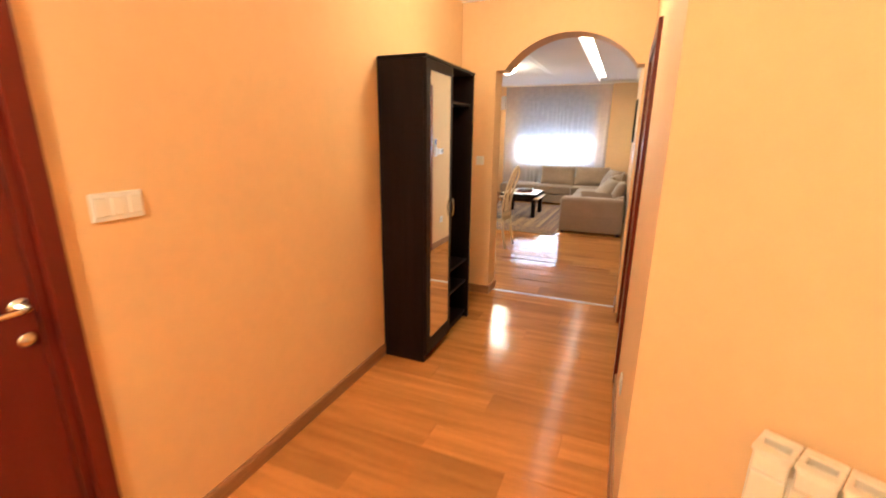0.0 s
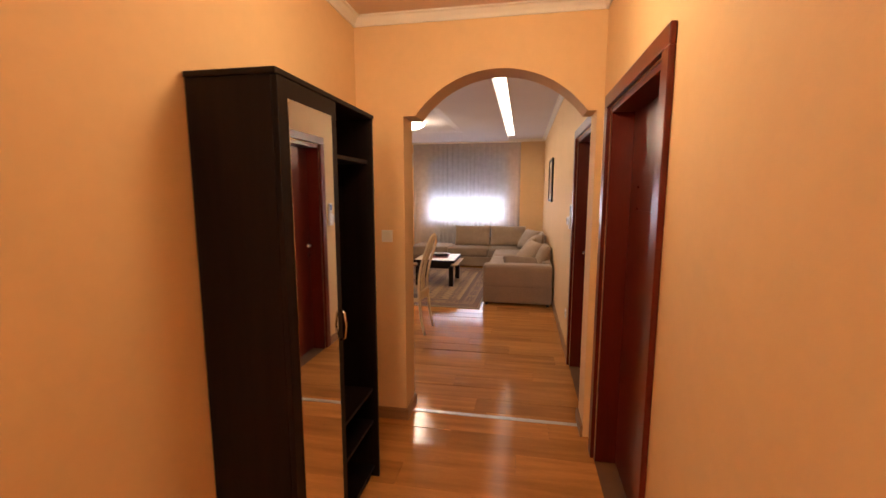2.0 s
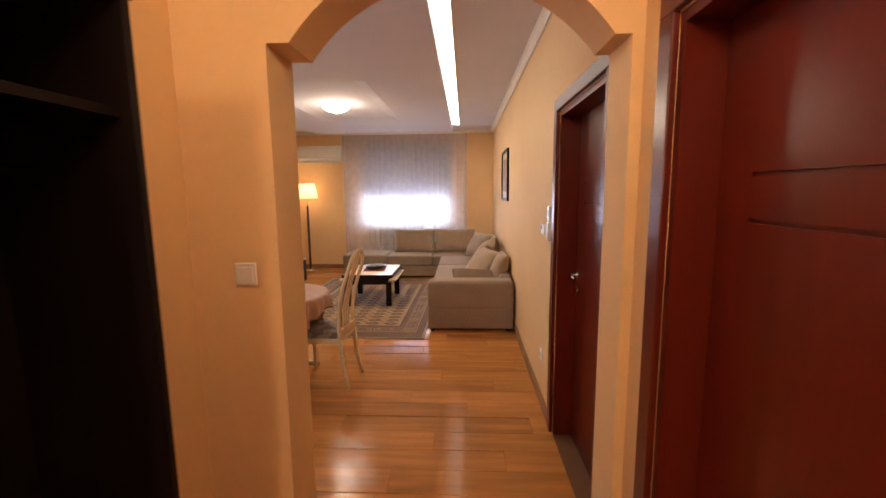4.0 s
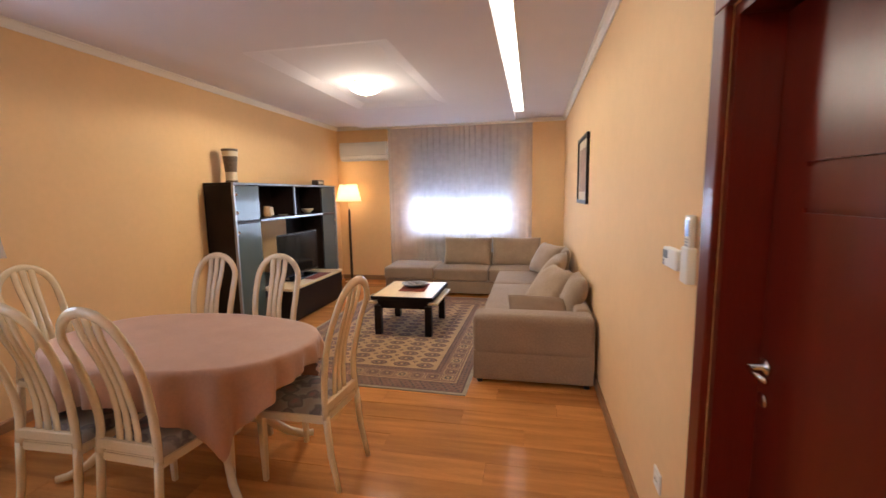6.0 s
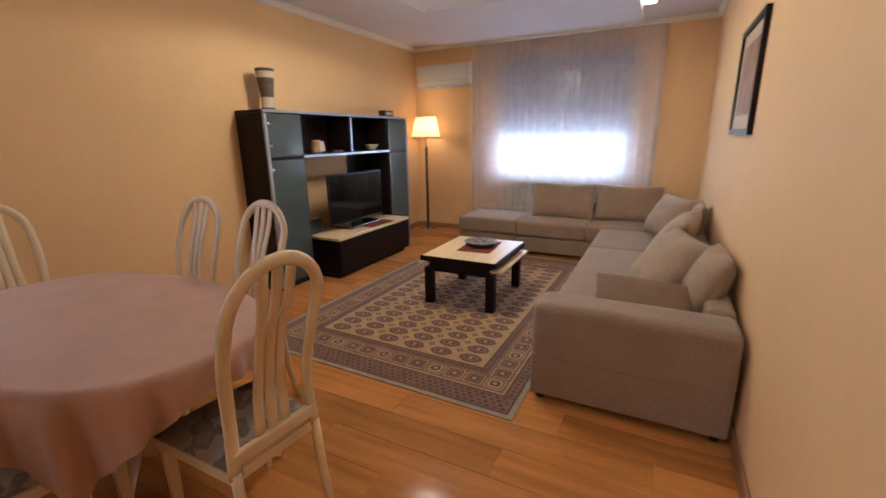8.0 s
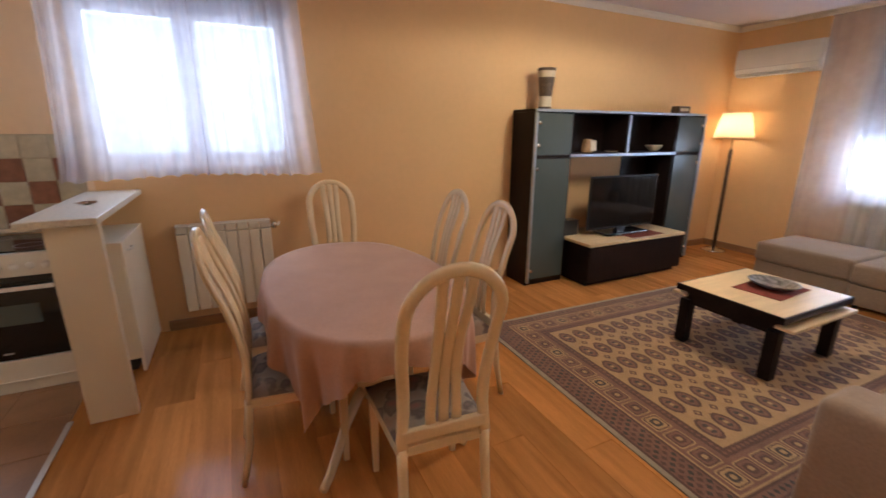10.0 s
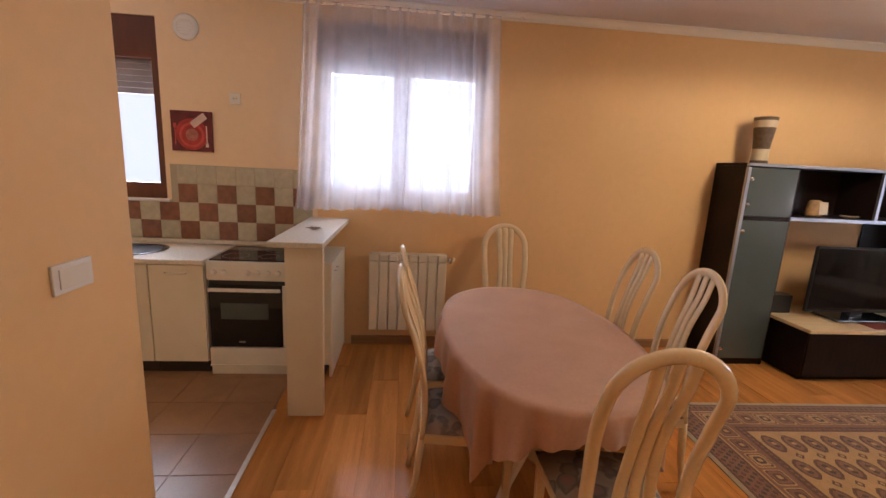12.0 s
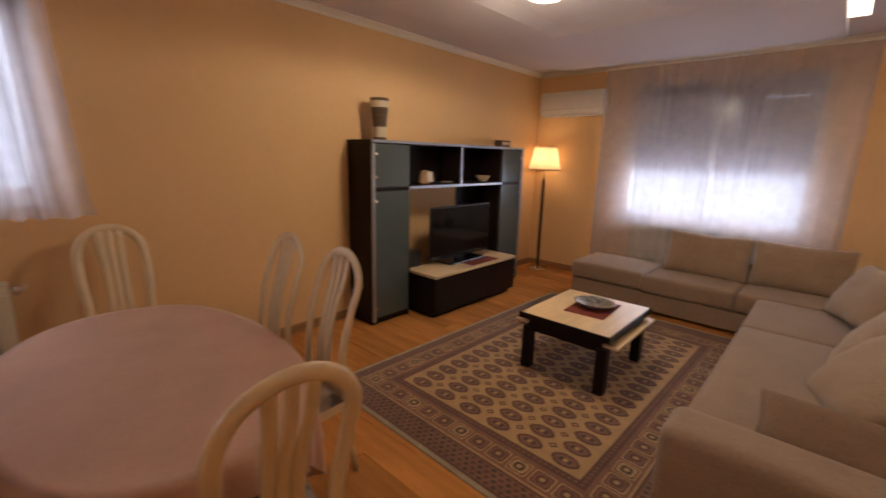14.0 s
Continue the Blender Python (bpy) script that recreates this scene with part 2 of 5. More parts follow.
M_PALEPRINT = mat("pale_print", (0.62, 0.48, 0.42), 0.6, vary=0.15, scale=14)
M_RUNNER = mat("maroon_runner", (0.17, 0.028, 0.014), 0.9, vary=0.25, scale=22, bump=0.3, bump_scale=200)
M_ART = mat("sepia_print", (0.30, 0.17, 0.10), 0.6, vary=0.35, scale=7, fine=0.15)
M_MAT = mat("cream_passepartout", (0.58, 0.47, 0.33), 0.8, vary=0.04)
M_CERAMIC = mat("cream_ceramic", (0.60, 0.50, 0.35), 0.35, vary=0.12, scale=12)
M_SHELLBROWN = mat("amber_brown_ceramic", (0.33, 0.19, 0.085), 0.45, vary=0.4, scale=14)
M_CERBROWN = mat("brown_ceramic_band", (0.10, 0.062, 0.035), 0.5, vary=0.35, scale=30)
M_SILVER = mat("patterned_metal_bowl", (0.30, 0.29, 0.27), 0.3, metal=0.7, vary=0.7, scale=28)
M_WOODPOLE = mat("dark_turned_wood", (0.055, 0.024, 0.012), 0.35, vary=0.2, scale=5, stretch=(4, 4, 0.6), coat=0.2)
M_ORN = mat("dried_starfish", (0.20, 0.105, 0.045), 0.8, vary=0.3, scale=30)
M_STEEL = mat("stainless_steel", (0.32, 0.32, 0.33), 0.24, metal=1.0, vary=0.06, scale=12)
M_LCD = mat("grey_blue_display", (0.07, 0.085, 0.11), 0.3, vary=0.05)
M_BLUELCD = mat("blue_display", (0.10, 0.19, 0.48), 0.25, vary=0.05)
# backdrop: outdoor brightness put into emission, weaker for the openings
M_FACADE2 = glow("dimmer_glow_openings", (0.84, 0.91, 1.0), 0.54)
M_FACADE = glow("glowing_distance", (0.89, 0.93, 1.0), 0.74)


def floral():
    """Grey upholstery with blurred pink and dark flowers."""
    m = mat("floral_seat_fabric", (0.30, 0.24, 0.19), 0.9, vary=0.25, scale=14, fine=0.12, bump=0.4, bump_scale=300)
    nt = m.node_tree
    b = nt.nodes["Principled BSDF"]
    vo = nt.nodes.new("ShaderNodeTexVoronoi")
    vo.inputs["Scale"].default_value = 11
    tc = nt.nodes.new("ShaderNodeTexCoord")
    nt.links.new(tc.outputs["Object"], vo.inputs["Vector"])
    rp = nt.nodes.new("ShaderNodeValToRGB")
    el = rp.color_ramp.elements
    el[0].position, el[0].color = 0.0, (0.30, 0.13, 0.12, 1)
    el[1].position, el[1].color = 0.75, (0.29, 0.22, 0.17, 1)
    e = el.new(0.34)
    e.color = (0.20, 0.15, 0.13, 1)
    e = el.new(0.46)
    e.color = (0.13, 0.10, 0.088, 1)
    e = el.new(0.56)
    e.color = (0.30, 0.25, 0.20, 1)
    nz = nt.nodes.new("ShaderNodeTexNoise")
    nz.inputs["Scale"].default_value = 16
    ad = nt.nodes.new("ShaderNodeMath")
    ad.operation = 'MULTIPLY_ADD'
    ad.inputs[1].default_value = 0.7
    nt.links.new(tc.outputs["Object"], nz.inputs["Vector"])
    nt.links.new(nz.outputs["Fac"], ad.inputs[0])
    nt.links.new(vo.outputs["Distance"], ad.inputs[2])
    sb = nt.nodes.new("ShaderNodeMath")
    sb.operation = 'SUBTRACT'
    sb.inputs[1].default_value = 0.3
    nt.links.new(ad.outputs[0], sb.inputs[0])
    nt.links.new(sb.outputs[0], rp.inputs[0])
    nt.links.new(rp.outputs[0], b.inputs["Base Color"])
    return m


M_FLORAL = floral()

# ---- mesh helpers ----


def mesh_of(name, bm, *mats, smooth=False):
    bmesh.ops.recalc_face_normals(bm, faces=bm.faces)
    me = bpy.data.meshes.new(name)
    bm.to_mesh(me)
    bm.free()
    for m in mats:
        me.materials.append(m)
    if smooth:
        for p in me.polygons:
            p.use_smooth = True
    return me


def part(name, bm, material, parent=None, label="", smooth=False):
    mats = material if isinstance(material, (list, tuple)) else (material,)
    ob = new(name, mesh_of(name, bm, *mats, smooth=smooth))
    if parent is not None:
        ob.parent = parent
    if label:
        tagged(ob, label)
    return ob


def thing(name, label, category, at=(0, 0, 0), turn=0, group="", kind=""):
    ob = new(name)
    ob.matrix_basis = pose(*at, 0, 0, turn)
    ob.empty_display_size = 0.1
    return tagged(ob, label, category, group, kind)


def structure(name, bm, material, label="", category="structure", smooth=False):
    return tagged(part(name, bm, material, smooth=smooth), label or name.replace("_", " "), category, kind="structure")


def add_box(bm, x0, x1, y0, y1, z0, z1, mi=0):
    vs = [bm.verts.new((x, y, z)) for z in (z0, z1) for y in (y0, y1) for x in (x0, x1)]
    for q in ((0, 2, 3, 1), (4, 5, 7, 6), (0, 1, 5, 4), (2, 6, 7, 3), (0, 4, 6, 2), (1, 3, 7, 5)):
        f = bm.faces.new([vs[i] for i in q])
        f.material_index = mi
    return vs


def box(x0, x1, y0, y1, z0, z1, r=0.0, seg=2):
    bm = bmesh.new()
    add_box(bm, x0, x1, y0, y1, z0, z1)
    if r:
        bmesh.ops.recalc_face_normals(bm, faces=bm.faces)
        bmesh.ops.bevel(bm, geom=bm.edges[:], offset=r, segments=seg, profile=0.5, affect='EDGES')
    return bm


def boxes(*items):
    bm = bmesh.new()
    for b in items:
        add_box(bm, *b)
    return bm


def lathe(profile, n=24, at=(0, 0, 0), cap=True):
    """A turned body from (radius, height) pairs."""
    bm = bmesh.new()
    rings = []
    for r, z in profile:
        rings.append([bm.verts.new((at[0] + r * math.cos(2 * math.pi * i / n), at[1] + r * math.sin(2 * math.pi * i / n), at[2] + z)) for i in range(n)])
    for a, b in zip(rings, rings[1:]):
        for i in range(n):
            bm.faces.new((a[i], a[(i + 1) % n], b[(i + 1) % n], b[i]))
    if cap:
        bm.faces.new(rings[0][::-1])
        bm.faces.new(rings[-1])
    return bm


def sweep(path, across, wide, deep, n=8, taper=None):
    """An oval bar along a path; across is the direction of its width."""
    bm = bmesh.new()
    pts = [Vector(p) for p in path]
    rings = []
    for i, p in enumerate(pts):
        d = (pts[min(i + 1, len(pts) - 1)] - pts[max(i - 1, 0)]).normalized()
        a = Vector(across[i] if isinstance(across[0], (tuple, list, Vector)) else across)
        a = (a - d * a.dot(d)).normalized()
        c = d.cross(a)
        k = taper[i] if taper else 1.0
        rings.append([bm.verts.new(p + a * (math.cos(2 * math.pi * j / n) * wide / 2 * k) + c * (math.sin(2 * math.pi * j / n) * deep / 2 * k)) for j in range(n)])
    for a, b in zip(rings, rings[1:]):
        for j in range(n):
            bm.faces.new((a[j], a[(j + 1) % n], b[(j + 1) % n], b[j]))
    bm.faces.new(rings[0][::-1])
    bm.faces.new(rings[-1])
    return bm


def pillow(w, h, t, n=14, sag=0.0, seed=0):
    """A stuffed cushion lying in the xy plane, w by h, t thick."""
    rnd = random.Random(seed)
    ph = [rnd.uniform(0, 6.28) for _ in range(4)]
    bm = bmesh.new()
    top, bot = {}, {}
    for i in range(n + 1):
        for j in range(n + 1):
            u, v = -1 + 2 * i / n, -1 + 2 * j / n
            u, v = math.sin(u * math.pi / 2) * 0.55 + u * 0.45, math.sin(v * math.pi / 2) * 0.55 + v * 0.45
            th = t / 2 * ((1 - abs(u) ** 3.2) ** 0.55) * ((1 - abs(v) ** 3.2) ** 0.55) if abs(u) < 1 and abs(v) < 1 else 0.0
            pin = 1 - 0.06 * (1 - abs(u)) * abs(v) ** 2 - 0.0
            x = u * w / 2 * (1 - 0.05 * (1 - abs(v)) * abs(u) ** 4)
            y = v * h / 2 * pin
            wr = 0.02 * t * (math.sin(6 * u + ph[0]) * math.sin(5 * v + ph[1])) + 0.012 * t * math.sin(11 * v + ph[2] + 3 * u)
            dz = -sag * (1 - v * v) * 0.0
            vt = bm.verts.new((x, y, th + (wr if th > 0 else 0) + dz))
            top[i, j] = vt
            bot[i, j] = vt if th == 0 else bm.verts.new((x, y, -th + (wr if th > 0 else 0) + dz))
    for i in range(n):
        for j in range(n):
            for d, flip in ((top, False), (bot, True)):
                q = [d[i, j], d[i + 1, j], d[i + 1, j + 1], d[i, j + 1]]
                q = [v for k, v in enumerate(q) if v not in q[:k]]
                if len(q) > 2:
                    try:
                        bm.faces.new(q[::-1] if flip else q)
                    except ValueError:
                        pass
    return bm


def strip_along(name, runs, profile, material, label, category):
    """A moulding: the profile (out from the wall, up) carried along each run (x0, y0, x1, y1, out_x, out_y)."""
    bm = bmesh.new()
    for x0, y0, x1, y1, ox, oy in runs:
        a = [bm.verts.new((x0 + ox * o, y0 + oy * o, z)) for o, z in profile]
        b = [bm.verts.new((x1 + ox * o, y1 + oy * o, z)) for o, z in profile]
        n = len(profile)
        for i in range(n):
            bm.faces.new((a[i], a[(i + 1) % n], b[(i + 1) % n], b[i]))
        bm.faces.new(a[::-1])
        bm.faces.new(b)
    return structure(name, bm, material, label, category)


# ---- the shell ----
XL, XR, YF = -3.08, 0.90, 11.40
ZC, ZH = 2.75, 2.67
XW = -0.635
AY0, AY1 = 4.24, 4.46

structure("floor", boxes((-3.4, 2.7, -1.9, 11.7, -0.25, -0.012)), M_GROUT, "dark sub-floor under the boards", "floor")


def wall_y(x0, x1, y0, y1, z1, holes):
    """A wall along y with openings (y0, y1, z0, z1)."""
    bm = bmesh.new()
    y = y0
    for h0, h1, b0, b1 in sorted(holes):
        add_box(bm, x0, x1, y, h0, 0, z1)
        if b0 > 0:
            add_box(bm, x0, x1, h0, h1, 0, b0)
        add_box(bm, x0, x1, h0, h1, b1, z1)
        y = h1
    add_box(bm, x0, x1, y, y1, 0, z1)
    return bm


DA, DB, DC = (3.10, 4.02), (4.54, 5.428), (0.12, 1.008)
DH = 2.03
structure("wall_east", wall_y(XR, XR + 0.25, 1.75, YF, 2.95, [(*DA, 0, DH), (*DB, 0, DH)]), M_WALL, "peach painted wall with two doors", "wall")
structure("wall_west", wall_y(XL - 0.25, XL, 4.70, YF, 2.95, [(4.705, 6.03, 1.26, 2.60)]), M_WALL, "peach painted outer wall with a window", "wall")
structure("wall_kitchen_west", wall_y(XL - 0.25, XL, 2.30, 4.70, 2.95, [(2.72, 3.545, 1.20, 2.53)]), M_KWALL, "pale cream kitchen wall with a small window", "wall")
WX0, WX1, WZ0, WZ1 = -1.76, 0.09, 0.88, 2.52
structure("wall_north", boxes((XL - 0.25, WX0, YF, YF + 0.25, 0, 2.95), (WX1, XR + 0.25, YF, YF + 0.25, 0, 2.95),
                              (WX0, WX1, YF, YF + 0.25, 0, WZ0), (WX0, WX1, YF, YF + 0.25, WZ1, 2.95)), M_WALL, "peach painted end wall with a wide window", "wall")
structure("wall_hall_west", wall_y(-0.765, XW, -1.70, AY0, 2.95, [(*DC, 0, DH)]), M_WALL, "peach painted hall wall", "wall")
structure("wall_kitchen_east", boxes((-1.094, -1.03, 2.30, AY0, 0, 2.95)), M_WALL, "plain wall beside the kitchen", "wall")
structure("wall_kitchen_south", boxes((XL - 0.25, -1.15, 2.18, 2.30, 0, 2.95)), M_WALL, "plain wall closing the kitchen", "wall")
structure("wall_south", boxes((-0.77, 2.75, -1.82, -1.70, 0, 2.95)), M_WALL, "plain wall behind the entry", "wall")
OB = Vector((0.87, -0.5, 0)).normalized()
ON = Vector((-OB.y, OB.x, 0))
obl = bmesh.new()
add_box(obl, 0, 1.85, 0, 0.25, 0, 2.95)
obl.transform(Matrix.Translation((XR, 1.75, 0)) @ Matrix(((OB.x, ON.x, 0, 0), (OB.y, ON.y, 0, 0), (0, 0, 1, 0), (0, 0, 0, 1))))
structure("wall_oblique", obl, M_WALL, "peach painted wall set at an angle", "wall")
structure("wall_entry_east", boxes((2.50, 2.62, -1.70, 1.05, 0, 2.95)), M_WALL, "plain wall of the entry", "wall")


def arch_wall():
    bm = bmesh.new()
    add_box(bm, -1.094, -0.318, AY0, AY1, 0, 2.95)
    add_box(bm, 0.862, XR + 0.001, AY0, AY1, 0, 2.95)
    cx, half, rise, spring = 0.284, 0.524, 0.265, 2.058
    rad = (half * half + rise * rise) / (2 * rise)
    pts = [(-0.318, spring), (cx - half, spring)]
    th = math.asin(half / rad)
    for i in range(1, 40):
        a = -th + 2 * th * i / 40
        pts.append((cx + rad * math.sin(a), spring + rise - rad + rad * math.cos(a)))
    pts += [(cx + half, spring), (0.862, spring)]
    lo = [[bm.verts.new((x, y, z)) for x, z in pts] for y in (AY0, AY1)]
    hi = [[bm.verts.new((x, y, 2.95)) for x, z in pts] for y in (AY0, AY1)]
    for i in range(len(pts) - 1):
        bm.faces.new((lo[0][i], lo[0][i + 1], hi[0][i + 1], hi[0][i]))
        bm.faces.new((lo[1][i + 1], lo[1][i], hi[1][i], hi[1][i + 1]))
        bm.faces.new((lo[0][i + 1], lo[0][i], lo[1][i], lo[1][i + 1]))
    return bm


structure("wall_arch", arch_wall(), M_WALL, "peach painted wall with a segmental arch", "wall")

structure("ceiling_hall", boxes((XW, 2.6, -1.70, AY0, ZH, ZH + 0.2)), M_HCEIL, "painted hall ceiling", "ceiling")
RX0, RX1, RY0, RY1 = -1.85, -0.66, 7.18, 9.50
PX0, PX1, PY0, PY1, PZ = -2.46, 0.12, 4.90, 10.98, 2.665
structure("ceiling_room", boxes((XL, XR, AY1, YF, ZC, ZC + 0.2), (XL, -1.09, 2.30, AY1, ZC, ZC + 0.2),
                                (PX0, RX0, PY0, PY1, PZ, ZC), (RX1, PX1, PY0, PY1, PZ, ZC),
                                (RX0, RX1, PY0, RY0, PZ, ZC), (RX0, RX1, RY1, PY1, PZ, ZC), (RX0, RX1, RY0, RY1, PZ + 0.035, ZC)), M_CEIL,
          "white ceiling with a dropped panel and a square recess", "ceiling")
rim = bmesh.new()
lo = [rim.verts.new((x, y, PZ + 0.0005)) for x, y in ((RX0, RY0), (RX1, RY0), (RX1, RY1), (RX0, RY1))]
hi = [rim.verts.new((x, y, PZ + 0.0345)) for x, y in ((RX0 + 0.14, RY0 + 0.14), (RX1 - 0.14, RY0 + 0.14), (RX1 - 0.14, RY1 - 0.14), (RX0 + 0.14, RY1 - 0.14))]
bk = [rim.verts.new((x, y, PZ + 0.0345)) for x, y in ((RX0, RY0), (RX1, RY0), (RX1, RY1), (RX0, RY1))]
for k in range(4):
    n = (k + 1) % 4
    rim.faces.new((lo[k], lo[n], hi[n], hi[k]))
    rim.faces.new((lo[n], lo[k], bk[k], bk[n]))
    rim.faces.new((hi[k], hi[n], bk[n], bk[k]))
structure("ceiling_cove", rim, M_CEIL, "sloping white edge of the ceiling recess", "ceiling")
led = thing("led_strip", "long glowing warm white strip light beside the dropped ceiling panel", "light", (0, 0, 0))
part("diffuser", box(PX1 + 0.004, PX1 + 0.125, PY0 + 0.05, 10.62, ZC - 0.014, ZC - 0.002, 0.003), M_LED, led, "glowing strip")
part("housing", boxes((PX1 + 0.127, PX1 + 0.135, PY0 + 0.05, 10.62, ZC - 0.012, ZC - 0.001)), M_CORN, led)

CORN = [(0, -0.055), (0.012, -0.055), (0.02, -0.035), (0.04, -0.014), (0.055, -0.010), (0.055, 0.0), (0, 0)]
strip_along("cornice_room", [(XL, 2.30, XL, YF, 1, 0), (XR, AY1, XR, YF, -1, 0), (XL, YF, XR, YF, 0, -1), (-1.094, AY1, XR, AY1, 0, 1)],
            [(o, ZC + z - 0.001) for o, z in CORN], M_CORN, "white plaster cornice round the room", "cornice")
strip_along("cornice_hall", [(XW, -1.70, XW, AY0, 1, 0), (XR, 1.75, XR, AY0, -1, 0), (XW, AY0, XR, AY0, 0, -1)],
            [(o, ZH + z - 0.001) for o, z in CORN], M_CORN, "pale plaster cornice of the hall", "cornice")
SK = [(0, 0), (0.016, 0), (0.016, 0.068), (0.010, 0.08), (0, 0.08)]
strip_along("baseboard", [(XL, 4.98, XL, YF, 1, 0), (XR, DB[1] + 0.08, XR, YF, -1, 0), (XL, YF, XR, YF, 0, -1),
                          (XW, DC[1] + 0.08, XW, AY0, 1, 0), (XW, -1.70, XW, DC[0] - 0.08, 1, 0), (XW, AY0, -0.318, AY0, 0, -1),
                          (-0.318, AY0 - 0.016, -0.318, AY1 + 0.016, 1, 0), (-1.094, AY1, -0.318, AY1, 0, 1), (0.862, AY0 - 0.01, 0.862, AY1 + 0.01, -1, 0),
                          (XR, 1.75, XR, DA[0] - 0.08, -1, 0),
                          (XR, 1.75, XR + OB.x * 1.8, 1.75 + OB.y * 1.8, -ON.x, -ON.y), (XW, -1.70, 2.5, -1.70, 0, 1)],
            [(o, z + 0.001) for o, z in SK], M_BASE, "brown wooden skirting board", "baseboard")

structure("threshold", box(-0.318, 0.862, 4.355, 4.39, 0.0, 0.006, 0.002), M_STRIP, "pale metal threshold strip under the arch", "threshold")
structure("trim_kitchen_floor", box(-2.05, -1.10, 4.618, 4.645, 0.0, 0.006, 0.002), M_STRIP, "pale metal strip between boards and tiles", "threshold")


# ---- doors ----
def door(name, y0, y1, side, handle_far, label, cas=0.075, depth=0.115):
    """A flush door in a wall along y, with casing towards the room at x = face; side: +1 opens behind larger x."""
    root = thing(name, label, "door", kind="structure")
    face = XR if side > 0 else XW
    s = side

    def bx(a, b, *rest, r=0.0):
        xa, xb = face + s * a, face + s * b
        return box(min(xa, xb), max(xa, xb), *rest, r)
    for yy0, yy1 in ((y0 - cas, y0 + 0.005), (y1 - 0.005, y1 + cas)):
        part("casing", bx(-0.022, 0.0, yy0, yy1, 0, DH + 0.005, r=0.005), M_MAHOG, root)
    part("casing", bx(-0.022, 0.0, y0 - cas, y1 + cas, DH + 0.005, DH + 0.075, r=0.005), M_MAHOG, root)
    part("jamb", bx(0.002, 0.16, y0 - 0.003, y0 + 0.03, 0, DH), M_MAHOG, root)
    part("jamb", bx(0.002, 0.16, y1 - 0.03, y1 + 0.003, 0, DH), M_MAHOG, root)
    part("jamb", bx(0.002, 0.16, y0 + 0.03, y1 - 0.03, DH - 0.03, DH + 0.003), M_MAHOG, root)
    # leaf with routed grooves
    a, b = y0 + 0.032, y1 - 0.032
    m0, m1 = a + 0.13, b - 0.13
    g = 0.011
    lf = bmesh.new()
    xs = (depth, depth + 0.035)

    def lb(q0, q1, z0, z1, d0=xs[0]):
        xa, xb = face + s * d0, face + s * xs[1]
        add_box(lf, min(xa, xb), max(xa, xb), q0, q1, z0, z1)
    zb, za, zt = 1.49, 1.60, DH - 0.035
    lb(a, m0, 0.006, zt)
    lb(m1, b, 0.006, zt)
    lb(m0, m1, 0.006, zb)
    lb(m0, m1, zb + g, za)
    lb(m0, m1, za + g, zt)
    lb(m0, m1, zb, za + g, xs[0] + 0.007)
    leaf = part("leaf", lf, M_MAHOG, root)
    hy = b - 0.032 if handle_far else a + 0.065
    d = -1 if handle_far else 1
    fx = face + s * depth
    hd = part("handle", lathe([(0.024, 0.0), (0.026, 0.004), (0.022, 0.009), (0.010, 0.012), (0.009, 0.045)], 16), M_CHROME, leaf, "chrome lever handle", smooth=True)
    hd.matrix_basis = Matrix.Translation((fx, hy, 1.06)) @ Euler((0, -s * math.pi / 2, 0)).to_matrix().to_4x4()
    lev = part("lever", sweep([(0, 0, 0.045), (0, d * 0.02, 0.05), (0, d * 0.05, 0.051), (0, d * 0.100, 0.047)], (1, 0, 0), 0.017, 0.011), M_CHROME, leaf, smooth=True)
    lev.matrix_basis = hd.matrix_basis.copy()
    key = part("keyhole", lathe([(0.020, 0.0), (0.021, 0.005), (0.012, 0.007)], 14), M_CHROME, leaf, smooth=True)
    key.matrix_basis = Matrix.Translation((fx, hy, 0.965)) @ Euler((0, -s * math.pi / 2, 0)).to_matrix().to_4x4()
    return root


door("door_1", *DA, 1, False, "closed dark mahogany door with casing in the hall")
door("door_2", *DB, 1, True, "closed dark mahogany door with chrome handle in the living room")
door("door_3", *DC, -1, True, "closed dark mahogany door with lever handle beside the entry", 0.05, 0.012)


